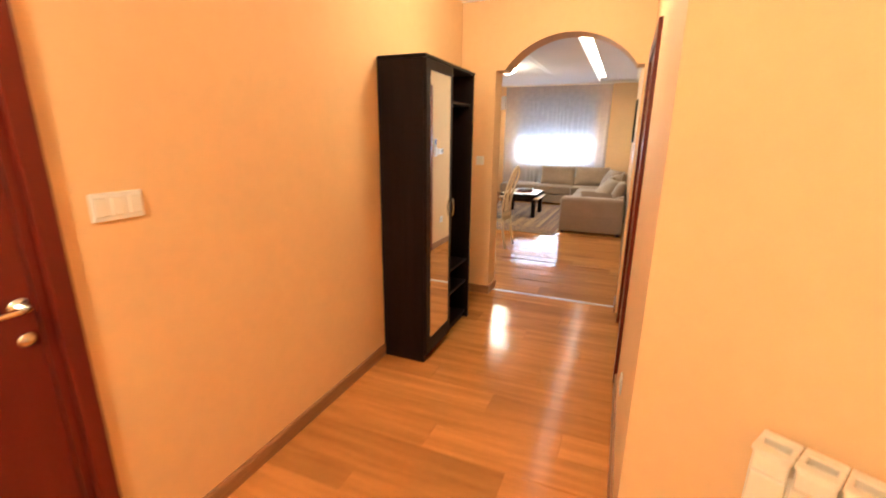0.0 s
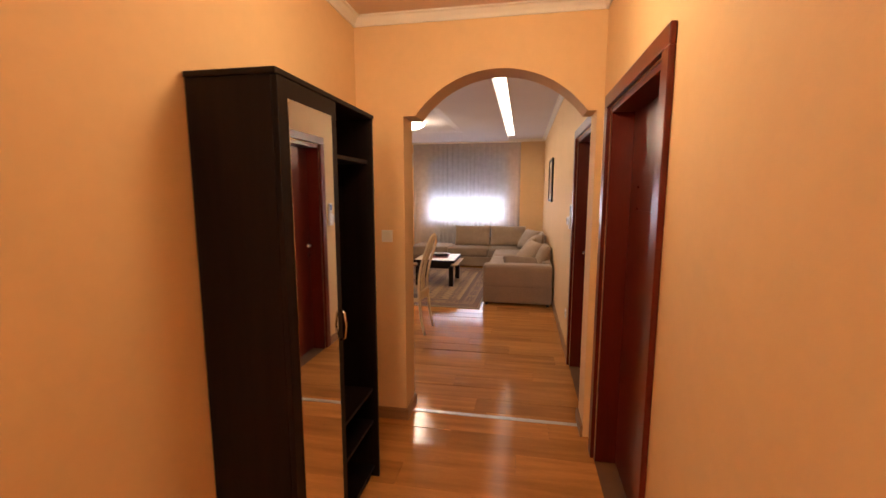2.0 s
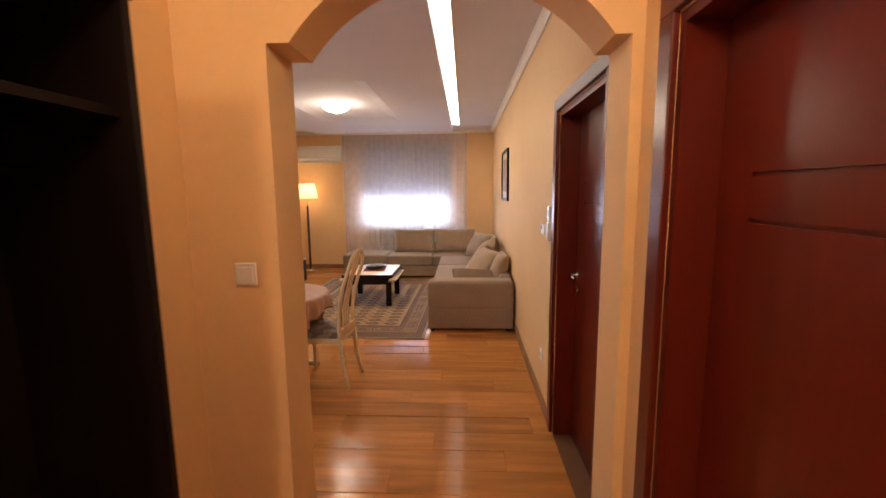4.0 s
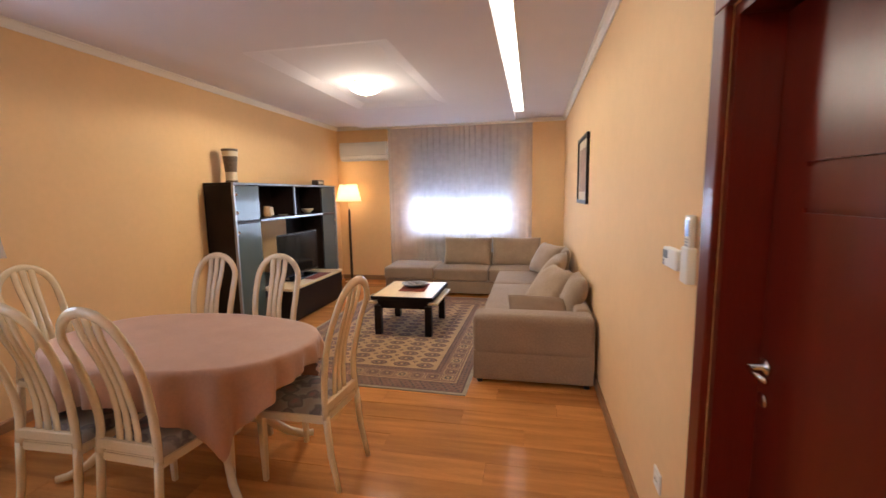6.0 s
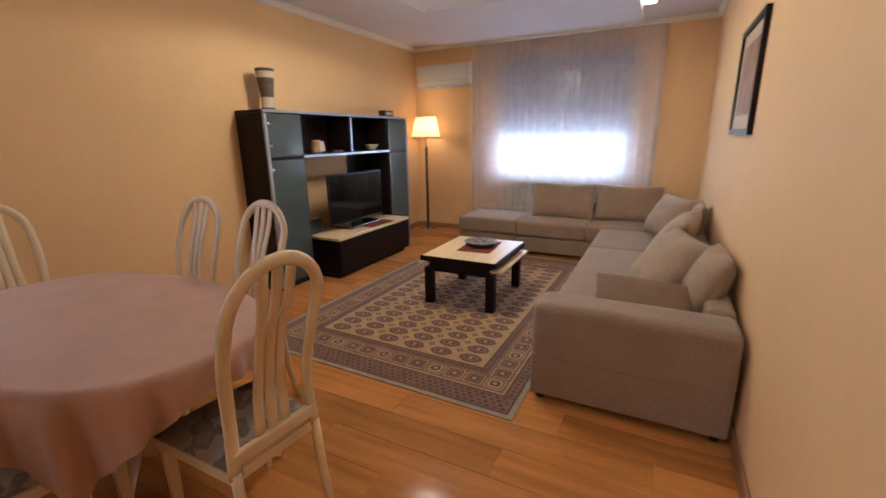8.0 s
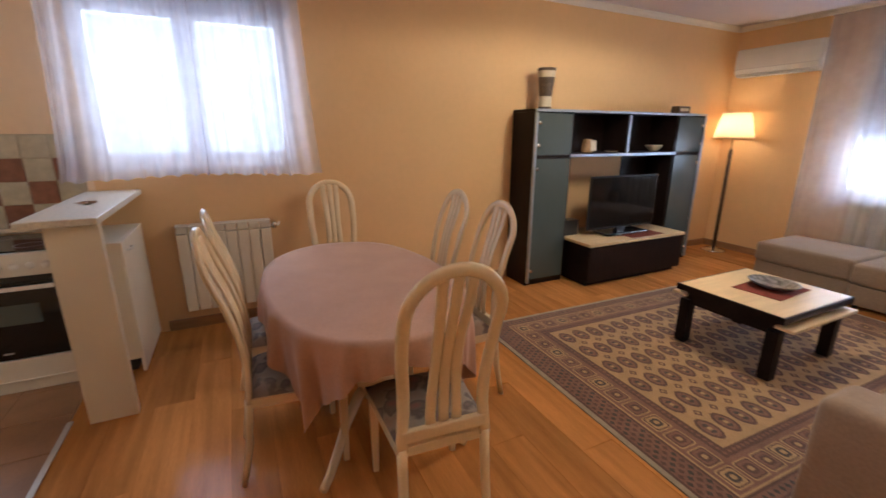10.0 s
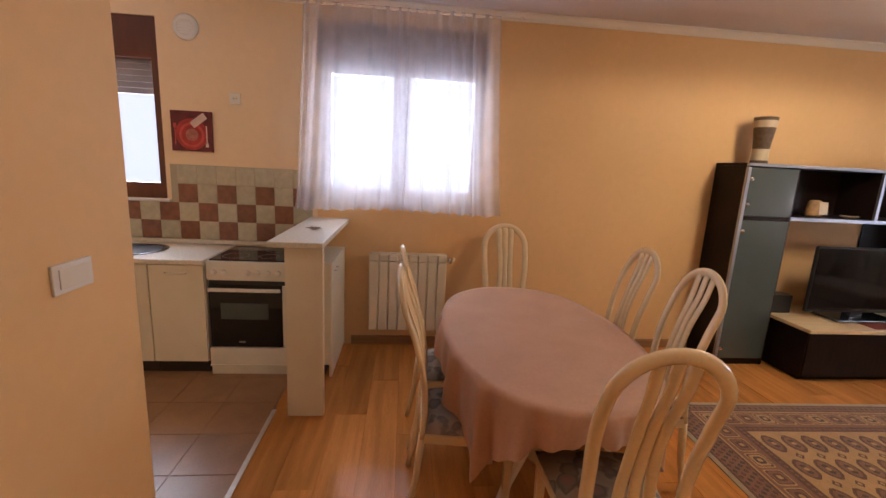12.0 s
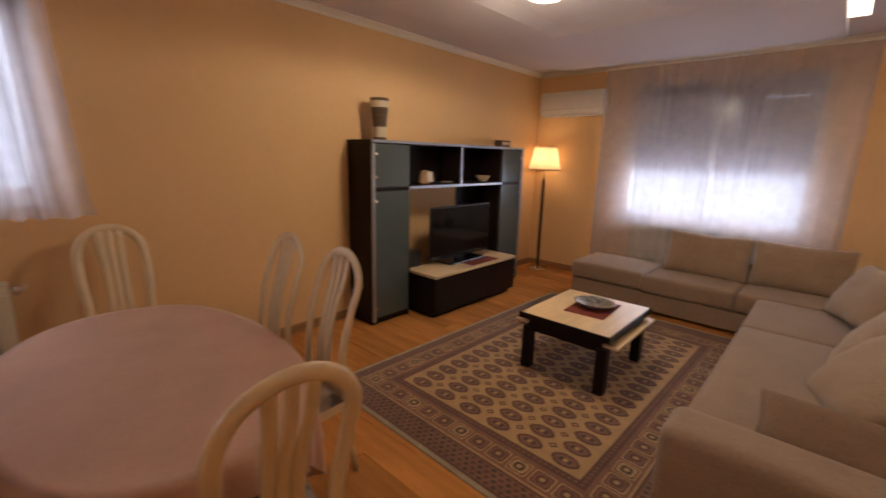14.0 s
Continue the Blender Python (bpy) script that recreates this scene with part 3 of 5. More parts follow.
# ---- windows ----
def window_far():
    root = thing("window_1", "wide white window with the roller shutter half down", "window", kind="structure")
    y0, y1 = YF + 0.06, YF + 0.12
    part("window_frame", boxes((WX0, WX0 + 0.06, y0, y1, WZ0, WZ1), (WX1 - 0.06, WX1, y0, y1, WZ0, WZ1),
                               (WX0 + 0.06, WX1 - 0.06, y0, y1, WZ0, WZ0 + 0.06), (WX0 + 0.06, WX1 - 0.06, y0, y1, WZ1 - 0.05, WZ1),
                               (-0.865, -0.805, y0, y1, WZ0 + 0.06, WZ1 - 0.05)), M_WINFRAME, root)
    for a, b in ((WX0 + 0.06, -0.865), (-0.805, WX1 - 0.06)):
        p = part("pane", boxes((a, b, YF + 0.085, YF + 0.092, WZ0 + 0.06, WZ1 - 0.05)), M_PANE, root)
        p.visible_shadow = False
    sh = bmesh.new()
    z = WZ1
    while z > 1.50:
        k = round((WZ1 - z) / 0.05)
        if k in (4, 9):
            # slats that hang a little open and let thin lines of daylight in
            open_at = [(0.03, 0.14), (0.40, 0.52), (0.72, 0.92)] if k == 4 else [(0.12, 0.26), (0.55, 0.63)]
            w, at = WX1 - WX0, 0.0
            for a, b in open_at:
                add_box(sh, WX0 + w * at, WX0 + w * a, YF + 0.13, YF + 0.145, z - 0.050, z)
                add_box(sh, WX0 + w * a, WX0 + w * b, YF + 0.13, YF + 0.145, z - 0.039, z)
                at = b
            add_box(sh, WX0 + w * at, WX1, YF + 0.13, YF + 0.145, z - 0.050, z)
        else:
            add_box(sh, WX0, WX1, YF + 0.13, YF + 0.145, z - 0.050, z)
        z -= 0.05
    part("roller_shutter", sh, M_SHUTTER, root, "grey slatted roller shutter")
    part("window_sill", box(WX0 - 0.04, WX1 + 0.04, YF - 0.04, YF + 0.06, WZ0 - 0.03, WZ0 - 0.002, 0.006), M_WINFRAME, root)


def window_side():
    root = thing("window_2", "two-leaf window with white frame and shutter box", "window", kind="structure")
    x0, x1 = XL - 0.13, XL - 0.06
    z0, z1, zt = 1.26, 2.60, 2.28
    fr = [(x0, x1, 4.70, 4.80, z0, zt), (x0, x1, 5.94, 6.03, z0, zt), (x0, x1, 5.29, 5.43, z0, zt),
          (x0, x1, 4.80, 5.29, z0, z0 + 0.09), (x0, x1, 5.43, 5.94, z0, z0 + 0.09), (x0, x1, 4.80, 5.29, zt - 0.05, zt), (x0, x1, 5.43, 5.94, zt - 0.05, zt)]
    part("window_frame", boxes(*fr), M_WINFRAME, root)
    part("shutter_box", box(x0, XL - 0.03, 4.70, 6.03, zt, z1, 0.006), M_BROWNFRAME, root, "brown shutter box")
    for a, b in ((4.80, 5.29), (5.43, 5.94)):
        p = part("pane", boxes((XL - 0.10, XL - 0.094, a, b, z0 + 0.09, zt - 0.05)), M_PANE, root)
        p.visible_shadow = False
    part("window_sill", box(XL - 0.06, XL + 0.03, 4.68, 6.05, z0 - 0.03, z0 - 0.002, 0.006), M_WINFRAME, root)


def window_kitchen():
    root = thing("window_3", "brown wooden kitchen window with the shutter partly down", "window", kind="structure")
    x0, x1 = XL - 0.11, XL - 0.02
    z0, z1, a, b = 1.20, 2.53, 2.72, 3.545
    part("window_frame", boxes((x0, x1, a, a + 0.055, z0, z1), (x0, x1, b - 0.055, b, z0, z1), (x0, x1, a + 0.055, b - 0.055, z0, z0 + 0.12),
                               (x0, x1, a + 0.055, b - 0.055, 2.24, z1)), M_BROWNFRAME, root)
    p = part("pane", boxes((XL - 0.07, XL - 0.064, a + 0.055, b - 0.055, z0 + 0.12, 2.24)), M_PANE, root)
    p.visible_shadow = False
    sh = bmesh.new()
    z = 2.26
    while z > 2.0:
        add_box(sh, XL - 0.135, XL - 0.12, a, b, z - 0.042, z)
        z -= 0.045
    part("roller_shutter", sh, M_SHUTTER, root, "grey slatted roller shutter")
    part("window_sill", box(XL - 0.02, XL + 0.035, a - 0.02, b + 0.03, z0 - 0.022, z0 - 0.002, 0.005), M_WINFRAME, root)


window_far()
window_side()
window_kitchen()


def curtain_sheet(length, z0, z1, folds, depth, seed, flare=0.0):
    """A hanging sheet along x from 0 to length, gathered at the top into uneven folds; flare: how much narrower the top is."""
    rnd = random.Random(seed)
    bm = bmesh.new()
    nu, nv = int(folds * 16), 20
    ph = [rnd.uniform(0, 6.28) for _ in range(8)]
    g = []
    for i in range(nu + 1):
        u = i / nu
        row = []
        swell = 0.55 + 0.45 * math.sin(5.3 * u + ph[4]) * math.sin(11.9 * u + ph[5])
        for j in range(nv + 1):
            v = j / nv
            arg = 2 * math.pi * folds * u + 2.1 * math.sin(9 * u + ph[0]) + 1.3 * math.sin(23 * u + ph[6]) + 0.6 * v * math.sin(5 * u + ph[1])
            w = math.sin(arg) + 0.35 * math.sin(2.0 * arg + ph[7])
            w2 = math.sin(2 * math.pi * folds * 0.37 * u + ph[2] + 0.8 * v)
            d = depth * (w * swell * (0.5 + 0.4 * v) + 0.5 * w2 * v)
            z = z1 + (z0 - z1) * v + 0.012 * v * math.sin(7 * u + ph[3]) + 0.006 * v * w
            x = length * (0.5 + (u - 0.5) * (1 - flare * (1 - v) ** 0.7)) + 0.35 * depth * v * math.sin(arg * 0.5 + ph[2])
            row.append(bm.verts.new((x, d, z)))
        g.append(row)
    for i in range(nu):
        for j in range(nv):
            bm.faces.new((g[i][j], g[i + 1][j], g[i + 1][j + 1], g[i][j + 1]))
    return bm


cu = thing("curtain", "floor-length sheer white voile curtain over the wide window", "curtain", (-2.06, 11.24, 0))
part("cloth", curtain_sheet(2.44, 0.03, 2.665, 22, 0.016, 3), M_SHEER, cu, smooth=True)
part("rail", box(-0.03, 2.47, -0.02, 0.02, 2.665, 2.69, 0.004), M_CORN, cu, "white curtain rail")
cs = thing("curtain", "short sheer white voile curtain on a rod over the dining window", "curtain", (-2.965, 4.53, 0), 90)
part("cloth", curtain_sheet(1.655, 1.185, 2.685, 17, 0.032, 8, 0.12), M_SHEER2, cs, smooth=True)
part("rod", sweep([(-0.02, 0, 2.672), (0.8, 0, 2.672), (1.70, 0, 2.672)], (0, 0, 1), 0.018, 0.018), M_CORN, cs, "slim curtain rod", smooth=True)
part("finial", lathe([(0.006, 0), (0.016, 0.012), (0.016, 0.022), (0.004, 0.034)], 12), M_CORN, cs, smooth=True).matrix_basis = pose(1.70, 0, 2.672, 0, 90, 0)
for k in range(12):
    part("ring", lathe([(0.006, -0.006), (0.017, -0.006), (0.017, 0.006), (0.006, 0.006)], 10, (0.12 + 0.126 * k, 0, 2.669)), M_CORN, cs)


# ---- hall things ----
def wardrobe():
    root = thing("wardrobe", "tall dark wenge hall wardrobe with a mirror door and open shelves", "wardrobe", (0, 0, 0))
    x0, x1, y0, y1, zt = -0.628, -0.305, 2.775, 3.64, 1.962
    ym = 3.185
    t = 0.018
    part("side_panel", box(x0, x1 - 0.02, y0, y0 + t, 0, zt - 0.02, 0.002), M_WENGE, root)
    part("side_panel", box(x0, x1 - 0.004, y1 - t, y1, 0, zt - 0.02, 0.002), M_WENGE, root)
    part("divider", box(x0 + 0.012, x1 - 0.02, ym, ym + t, 0.06, zt - 0.02), M_WENGE, root)
    part("top", box(x0, x1, y0 - 0.006, y1 + 0.006, zt - 0.02, zt, 0.003), M_WENGE, root)
    part("bottom", box(x0 + 0.012, x1 - 0.03, y0 + t, y1 - t, 0.05, 0.068), M_WENGE, root)
    part("plinth", boxes((x0 + 0.02, x1 - 0.05, y0 + t, y1 - t, 0.0, 0.049)), M_WENGE, root)
    part("back_panel", boxes((x0, x0 + 0.010, y0 + t, y1 - t, 0.05, zt - 0.02)), M_WENGE, root)
    d = part("door", box(x1 - 0.02, x1, y0 + 0.002, ym + 0.012, 0.055, zt - 0.023, 0.002), M_WENGE, root)
    part("mirror", box(x1 + 0.001, x1 + 0.004, y0 + 0.055, ym - 0.04, 0.17, zt - 0.085, 0.001), M_MIRROR, d, "tall narrow mirror")
    part("handle", sweep([(x1, ym - 0.012, 0.955), (x1 + 0.02, ym - 0.012, 0.965), (x1 + 0.028, ym - 0.012, 1.02), (x1 + 0.02, ym - 0.012, 1.075), (x1, ym - 0.012, 1.085)],
                         (0, 1, 0), 0.012, 0.01), M_CHROME, d, "curved metal handle", smooth=True)
    for z in (0.32, 0.505, 1.722):
        part("shelf", box(x0 + 0.012, x1 - 0.03, ym + t, y1 - t, z, z + t), M_WENGE, root)
    part("hanging_rail", sweep([(-0.47, ym + t, 1.62), (-0.47, y1 - t, 1.62)], (1, 0, 0), 0.02, 0.02), M_CHROME, root, smooth=True)


wardrobe()


def switch_plate(name, m, w, h, rockers, label, category):
    """Origin on the wall, z up, -y out of the wall."""
    root = thing(name, label, category)
    root.matrix_basis = m
    part("plate", box(-w / 2, w / 2, -0.009, 0, -h / 2, h / 2, 0.003), M_PLASTIC, root)
    for i in range(rockers):
        cx = -w / 2 + (i + 0.5) * w / rockers
        part("rocker", box(cx - w / rockers * 0.36, cx + w / rockers * 0.36, -0.013, -0.008, -h * 0.33, h * 0.33, 0.002), M_WHITE, root)
    return root


def socket_plate(m, label):
    root = thing("wall_socket", label, "socket")
    root.matrix_basis = m
    part("plate", box(-0.041, 0.041, -0.009, 0, -0.041, 0.041, 0.003), M_PLASTIC, root)
    c = part("insert", lathe([(0.0205, -0.001), (0.0205, 0.003), (0.017, 0.003), (0.016, 0.0005)], 20), M_WHITE, root)
    c.matrix_basis = Matrix.Translation((0, -0.009, 0)) @ Euler((math.pi / 2, 0, 0)).to_matrix().to_4x4()
    for dx in (-0.0095, 0.0095):
        part("hole", box(dx - 0.0025, dx + 0.0025, -0.0125, -0.0095, -0.0025, 0.0025), M_BLACK, root)
    return root


switch_plate("light_switch", pose(XW, 1.22, 1.292, 0, 0, 90), 0.15, 0.085, 3, "white triple light switch beside the door", "light switch")
switch_plate("light_switch", pose(-0.437, AY0, 1.29, 0, 0, 0), 0.075, 0.08, 1, "white light switch beside the arch", "light switch")
switch_plate("light_switch", pose(-0.81, AY1, 1.20, 0, 0, 180), 0.15, 0.085, 1, "white wide light switch by the kitchen", "light switch")
socket_plate(pose(XL, 4.09, 1.985, 0, 0, 90), "white wall socket above the kitchen tiles")
socket_plate(pose(XR, 5.84, 0.37, 0, 0, -90), "white wall socket low on the wall")
socket_plate(pose(XR, 2.42, 0.36, 0, 0, -90), "white wall socket low in the hall")


def radiator(m, n, h, label, z0):
    """n ribs along x; back on the wall at y = 0, -y out of the wall."""
    root = thing("radiator", label, "radiator")
    root.matrix_basis = m
    p = 0.08
    bm = bmesh.new()
    add_box(bm, 0.004, p - 0.004, -0.13, -0.045, 0, h - 0.062)
    add_box(bm, 0.004, p - 0.004, -0.13, -0.118, h - 0.058, h - 0.012)
    add_box(bm, 0.004, p - 0.004, -0.057, -0.045, h - 0.058, h - 0.012)
    add_box(bm, 0.016, p - 0.016, -0.125, -0.05, h - 0.060, h - 0.045)
    bmesh.ops.recalc_face_normals(bm, faces=bm.faces)
    bmesh.ops.bevel(bm, geom=bm.edges[:], offset=0.006, segments=2, profile=0.5, affect='EDGES')
    rib = mesh_of("rib", bm, M_RAD)
    bm = bmesh.new()
    add_box(bm, 0.001, p - 0.001, -0.135, -0.103, h - 0.010, h)
    add_box(bm, 0.001, p - 0.001, -0.072, -0.04, h - 0.010, h)
    add_box(bm, 0.001, 0.014, -0.1025, -0.0725, h - 0.010, h)
    add_box(bm, p - 0.014, p - 0.001, -0.1025, -0.0725, h - 0.010, h)
    bmesh.ops.recalc_face_normals(bm, faces=bm.faces)
    bmesh.ops.bevel(bm, geom=bm.edges[:], offset=0.003, segments=1, profile=0.5, affect='EDGES')
    capm = mesh_of("grille", bm, M_RAD)
    for i in range(n):
        for nm, me in (("rib", rib), ("grille", capm)):
            o = new(nm, me)
            o.parent = root
            o.location = (i * p, 0, z0)
    part("core", boxes((0.0, n * p, -0.11, -0.06, z0 + 0.04, z0 + h - 0.05)), M_RAD, root)
    part("valve", lathe([(0.012, 0), (0.017, 0.01), (0.017, 0.04), (0.010, 0.05)], 12, (n * p + 0.03, -0.085, z0 + h - 0.075)), M_CHROME, root, smooth=True)
    part("pipe", sweep([(n * p, -0.085, z0 + h - 0.05), (n * p + 0.06, -0.085, z0 + h - 0.05), (n * p + 0.07, -0.02, z0 + h - 0.05), (n * p + 0.07, 0, z0 + h - 0.05)], (0, 0, 1), 0.016, 0.016), M_RAD, root, smooth=True)
    for k in (0.12, n * p - 0.12):
        part("bracket", box(k - 0.01, k + 0.01, -0.06, 0, z0 + h - 0.12, z0 + h - 0.08), M_RAD, root)
    for k in (0.02, n * p - 0.02):
        part("return_pipe", sweep([(k, -0.085, z0 + 0.03), (k, -0.05, z0 + 0.03), (k, 0, z0 + 0.03)], (0, 0, 1), 0.016, 0.016), M_CHROME, root, smooth=True)
    return root


radiator(pose(XL, 5.13, 0, 0, 0, 90), 8, 0.655, "cream ribbed radiator under the dining window", 0.18)
radiator(pose(-1.56, YF, 0, 0, 0, 0), 17, 0.66, "cream ribbed radiator behind the sofa under the wide window", 0.18)
radiator(Matrix.Translation(Vector((XR, 1.75, 0)) + OB * 0.35) @ Matrix(((OB.x, ON.x, 0, 0), (OB.y, ON.y, 0, 0), (0, 0, 1, 0), (0, 0, 0, 1))), 9, 0.66,
         "cream ribbed radiator on the angled hall wall", 0.165)

# two lamps of the hall: one before the arch, one added out of view at the entry
for lx, ly, where in ((0.05, -0.50, "added unseen over the entry"), (0.28, 3.12, "before the arch")):
    el = thing("ceiling_lamp", "round opal glass ceiling lamp in the hall " + where, "lamp", (lx, ly, ZH))
    part("base", lathe([(0.15, -0.03), (0.155, -0.02), (0.155, 0)], 28), M_PLASTIC, el, smooth=True)
    part("shade", lathe([(0.145, -0.03), (0.15, -0.045), (0.13, -0.07), (0.08, -0.09), (0.01, -0.095)], 28, cap=False), M_LAMPGLASS, el, "lit opal glass", smooth=True)


# ---- dining ----
def back_y(z):
    return float(np.interp(z, [0.0, 0.2, 0.42, 0.52, 0.62, 0.74, 0.86, 0.98, 1.06, 1.13],
                           [-0.255, -0.215, -0.195, -0.188, -0.192, -0.212, -0.245, -0.29, -0.308, -0.325]))


def half_w(z):
    return float(np.interp(z, [0.0, 0.42, 0.55, 0.66, 0.8, 1.0], [0.165, 0.162, 0.152, 0.154, 0.165, 0.167]))


def dining_chair():
    root = thing("dining_chair", "ivory lacquered dining chair with arched slat back and floral seat", "chair", group="chairs round the dining table")
    # back frame: two posts joined by a round arch
    path = [(-half_w(z), back_y(z), z) for z in np.linspace(0.40, 0.935, 14)]
    r = 0.167
    for k in range(1, 16):
        a = math.pi * k / 16
        z = 0.935 + math.sin(a) * 0.171
        path.append((-r * math.cos(a) if abs(math.cos(a)) < 1 else -r, back_y(z), z))
    path += [(half_w(z), back_y(z), z) for z in np.linspace(0.935, 0.40, 14)]
    part("back_frame", sweep(path, (0, 1, 0), 0.028, 0.047, 12), M_CHAIR, root, smooth=True)
    for s in (-1, 1):
        part("leg", sweep([(s * half_w(z), back_y(z), z) for z in (0.415, 0.3, 0.2, 0.1, 0.0)], (1, 0, 0), 0.040, 0.034, 8, (1, 1, 0.95, 0.86, 0.75)), M_CHAIR, root, smooth=True)
        lg = box(-0.021, 0.021, -0.021, 0.021, 0.0, 0.415)
        for v in lg.verts:
            if v.co.z < 0.1:
                v.co.x *= 0.62
                v.co.y *= 0.62
        bmesh.ops.bevel(lg, geom=lg.edges[:], offset=0.004, segments=1, affect='EDGES')
        lg.transform(Matrix.Translation((s * 0.188, 0.185, 0)))
        part("leg", lg, M_CHAIR, root)
    for k in (-1, 0, 1):
        zs = np.linspace(0.475, 1.09, 14)
        part("slat", sweep([(k * (0.045 + 0.006 * math.cos((z - 0.475) / 0.615 * 2 * math.pi)), back_y(z) + 0.004, z) for z in zs], (1, 0, 0), 0.041, 0.014, 8), M_CHAIR, root, smooth=True)
    part("back_rail", box(-0.165, 0.165, -0.207, -0.180, 0.435, 0.485, 0.006), M_CHAIR, root)
    # seat frame, tapered to the back
    fr = box(-0.215, 0.215, -0.20, 0.215, 0.375, 0.425)
    for v in fr.verts:
        if v.co.y < 0:
            v.co.x *= 0.83
    bmesh.ops.bevel(fr, geom=fr.edges[:], offset=0.006, segments=2, affect='EDGES')
    part("seat_frame", fr, M_CHAIR, root)
    st = bmesh.new()
    n = 12
    g = {}
    for i in range(n + 1):
        for j in range(n + 1):
            u, v = -1 + 2 * i / n, -1 + 2 * j / n
            wx = 0.215 * (0.915 + 0.085 * v)
            e = max(0.0, 1 - abs(u) ** 6) ** 0.5 * max(0.0, 1 - abs(v) ** 6) ** 0.5
            g[i, j] = st.verts.new((u * wx, v * 0.20 + 0.012, 0.4255 + 0.048 * e * (1 - 0.12 * (u * u + v * v))))
    for i in range(n):
        for j in range(n):
            st.faces.new((g[i, j], g[i + 1, j], g[i + 1, j + 1], g[i, j + 1]))
    part("seat", st, M_FLORAL, root, "padded floral seat", smooth=True)
    return root


TC = (-1.575, 6.10)
chair = dining_chair()
chair.matrix_basis = pose(-0.835, 6.170, 0, 0, 0, 85)
for x, y, a in ((-1.355, 5.715, -2), (-1.833, 5.722, 2), (-1.465, 6.595, 179), (-1.985, 6.595, 181), (-2.60, 6.222, -91)):
    copy_thing(chair, pose(x, y, 0, 0, 0, a))


def oval(a, k):
    """The table's outline: a full, rounded oval."""
    c, s = math.cos(a), math.sin(a)
    n = 2.3
    return (0.780 * k * abs(c) ** (2 / n) * (1 if c >= 0 else -1), 0.475 * k * abs(s) ** (2 / n) * (1 if s >= 0 else -1))


def dining_table():
    root = thing("dining_table", "oval ivory dining table on a pedestal with curved feet", "table", (*TC, 0))
    bm = bmesh.new()
    n = 56
    lo = [bm.verts.new((*oval(2 * math.pi * i / n, 0.985), 0.715)) for i in range(n)]
    hi = [bm.verts.new((*oval(2 * math.pi * i / n, 0.985), 0.748)) for i in range(n)]
    bm.faces.new(lo[::-1])
    bm.faces.new(hi)
    for i in range(n):
        bm.faces.new((lo[i], lo[(i + 1) % n], hi[(i + 1) % n], hi[i]))
    part("tabletop", bm, M_CHAIR, root)
    part("apron", box(-0.50, 0.50, -0.27, 0.27, 0.63, 0.714, 0.01), M_CHAIR, root)
    for sx in (-0.24, 0.24):
        part("pedestal", lathe([(0.075, 0.20), (0.085, 0.22), (0.10, 0.27), (0.085, 0.33), (0.055, 0.40), (0.05, 0.52), (0.065, 0.58), (0.08, 0.629)], 20, (sx, 0, 0)), M_CHAIR, root, smooth=True)
        for sy in (-1, 1):
            s2 = 1 if sx > 0 else -1
            pts = [(sx, sy * 0.05, 0.26), (sx + s2 * 0.06, sy * 0.11, 0.24), (sx + s2 * 0.14, sy * 0.19, 0.17), (sx + s2 * 0.22, sy * 0.26, 0.075), (sx + s2 * 0.29, sy * 0.31, 0.035), (sx + s2 * 0.34, sy * 0.345, 0.028)]
            part("foot", sweep(pts, (s2 * 0.7, -sy * 0.7, 0), 0.045, 0.055, 8, (1.2, 1.15, 1, 0.95, 0.9, 0.8)), M_CHAIR, root, smooth=True)
    part("stretcher", box(-0.24, 0.24, -0.025, 0.025, 0.26, 0.31, 0.008), M_CHAIR, root)


dining_table()


def tablecloth():
    bm = bmesh.new()
    n, rings = 288, 12
    hx, hy = 0.885, 0.655
    cen = bm.verts.new((0, 0, 0.752))
    prev = None
    for k in (0.35, 0.7, 0.95, 1.0):
        ring = []
        for i in range(n):
            x, y = oval(2 * math.pi * i / n, k)
            z = 0.753 + 0.0018 * math.sin(9 * x + 3 * y) + 0.0014 * math.sin(14 * y - 4 * x) + 0.0008 * math.sin(31 * x + 17 * y)
            ring.append(bm.verts.new((x, y, z)))
        for i in range(n):
            if prev is None:
                bm.faces.new((cen, ring[i], ring[(i + 1) % n]))
            else:
                bm.faces.new((prev[i], ring[i], ring[(i + 1) % n], prev[(i + 1) % n]))
        prev = ring
    for k in range(1, rings + 1):
        t = k / rings
        ring = []
        for i in range(n):
            a = 2 * math.pi * i / n
            x, y = oval(a, 1.0)
            d = math.hypot(x, y)
            ux, uy = x / d, y / d
            reach = min(hx / max(abs(ux), 1e-6), hy / max(abs(uy), 1e-6))
            hang = max(0.10, (reach - d) * 1.0)
            corner = min(1.0, max(0.0, (hang - 0.2) / 0.18))
            fold = (0.020 + 0.020 * corner) * math.sin(19 * a + 0.8 * math.sin(3 * a)) + 0.015 * math.sin(33 * a + 1.4 * math.sin(2 * a)) + 0.022 * corner * math.sin(9 * a)
            out = 0.014 * (1 - (1 - min(1, t * 3)) ** 2) + fold * t ** 0.7 * min(1, hang / 0.16) - 0.02 * t * corner
            drop = 0.006 * min(1, t * 4) + (hang - 0.006) * t
            ring.append(bm.verts.new((x + ux * out, y + uy * out, 0.752 - drop)))
        for i in range(n):
            bm.faces.new((prev[i], ring[i], ring[(i + 1) % n], prev[(i + 1) % n]))
        prev = ring
    ob = part("tablecloth", bm, M_CLOTH, smooth=True)
    ob.location = (*TC, 0)
    tagged(ob, "dusty pink tablecloth draped over the oval dining table", "tablecloth")


tablecloth()


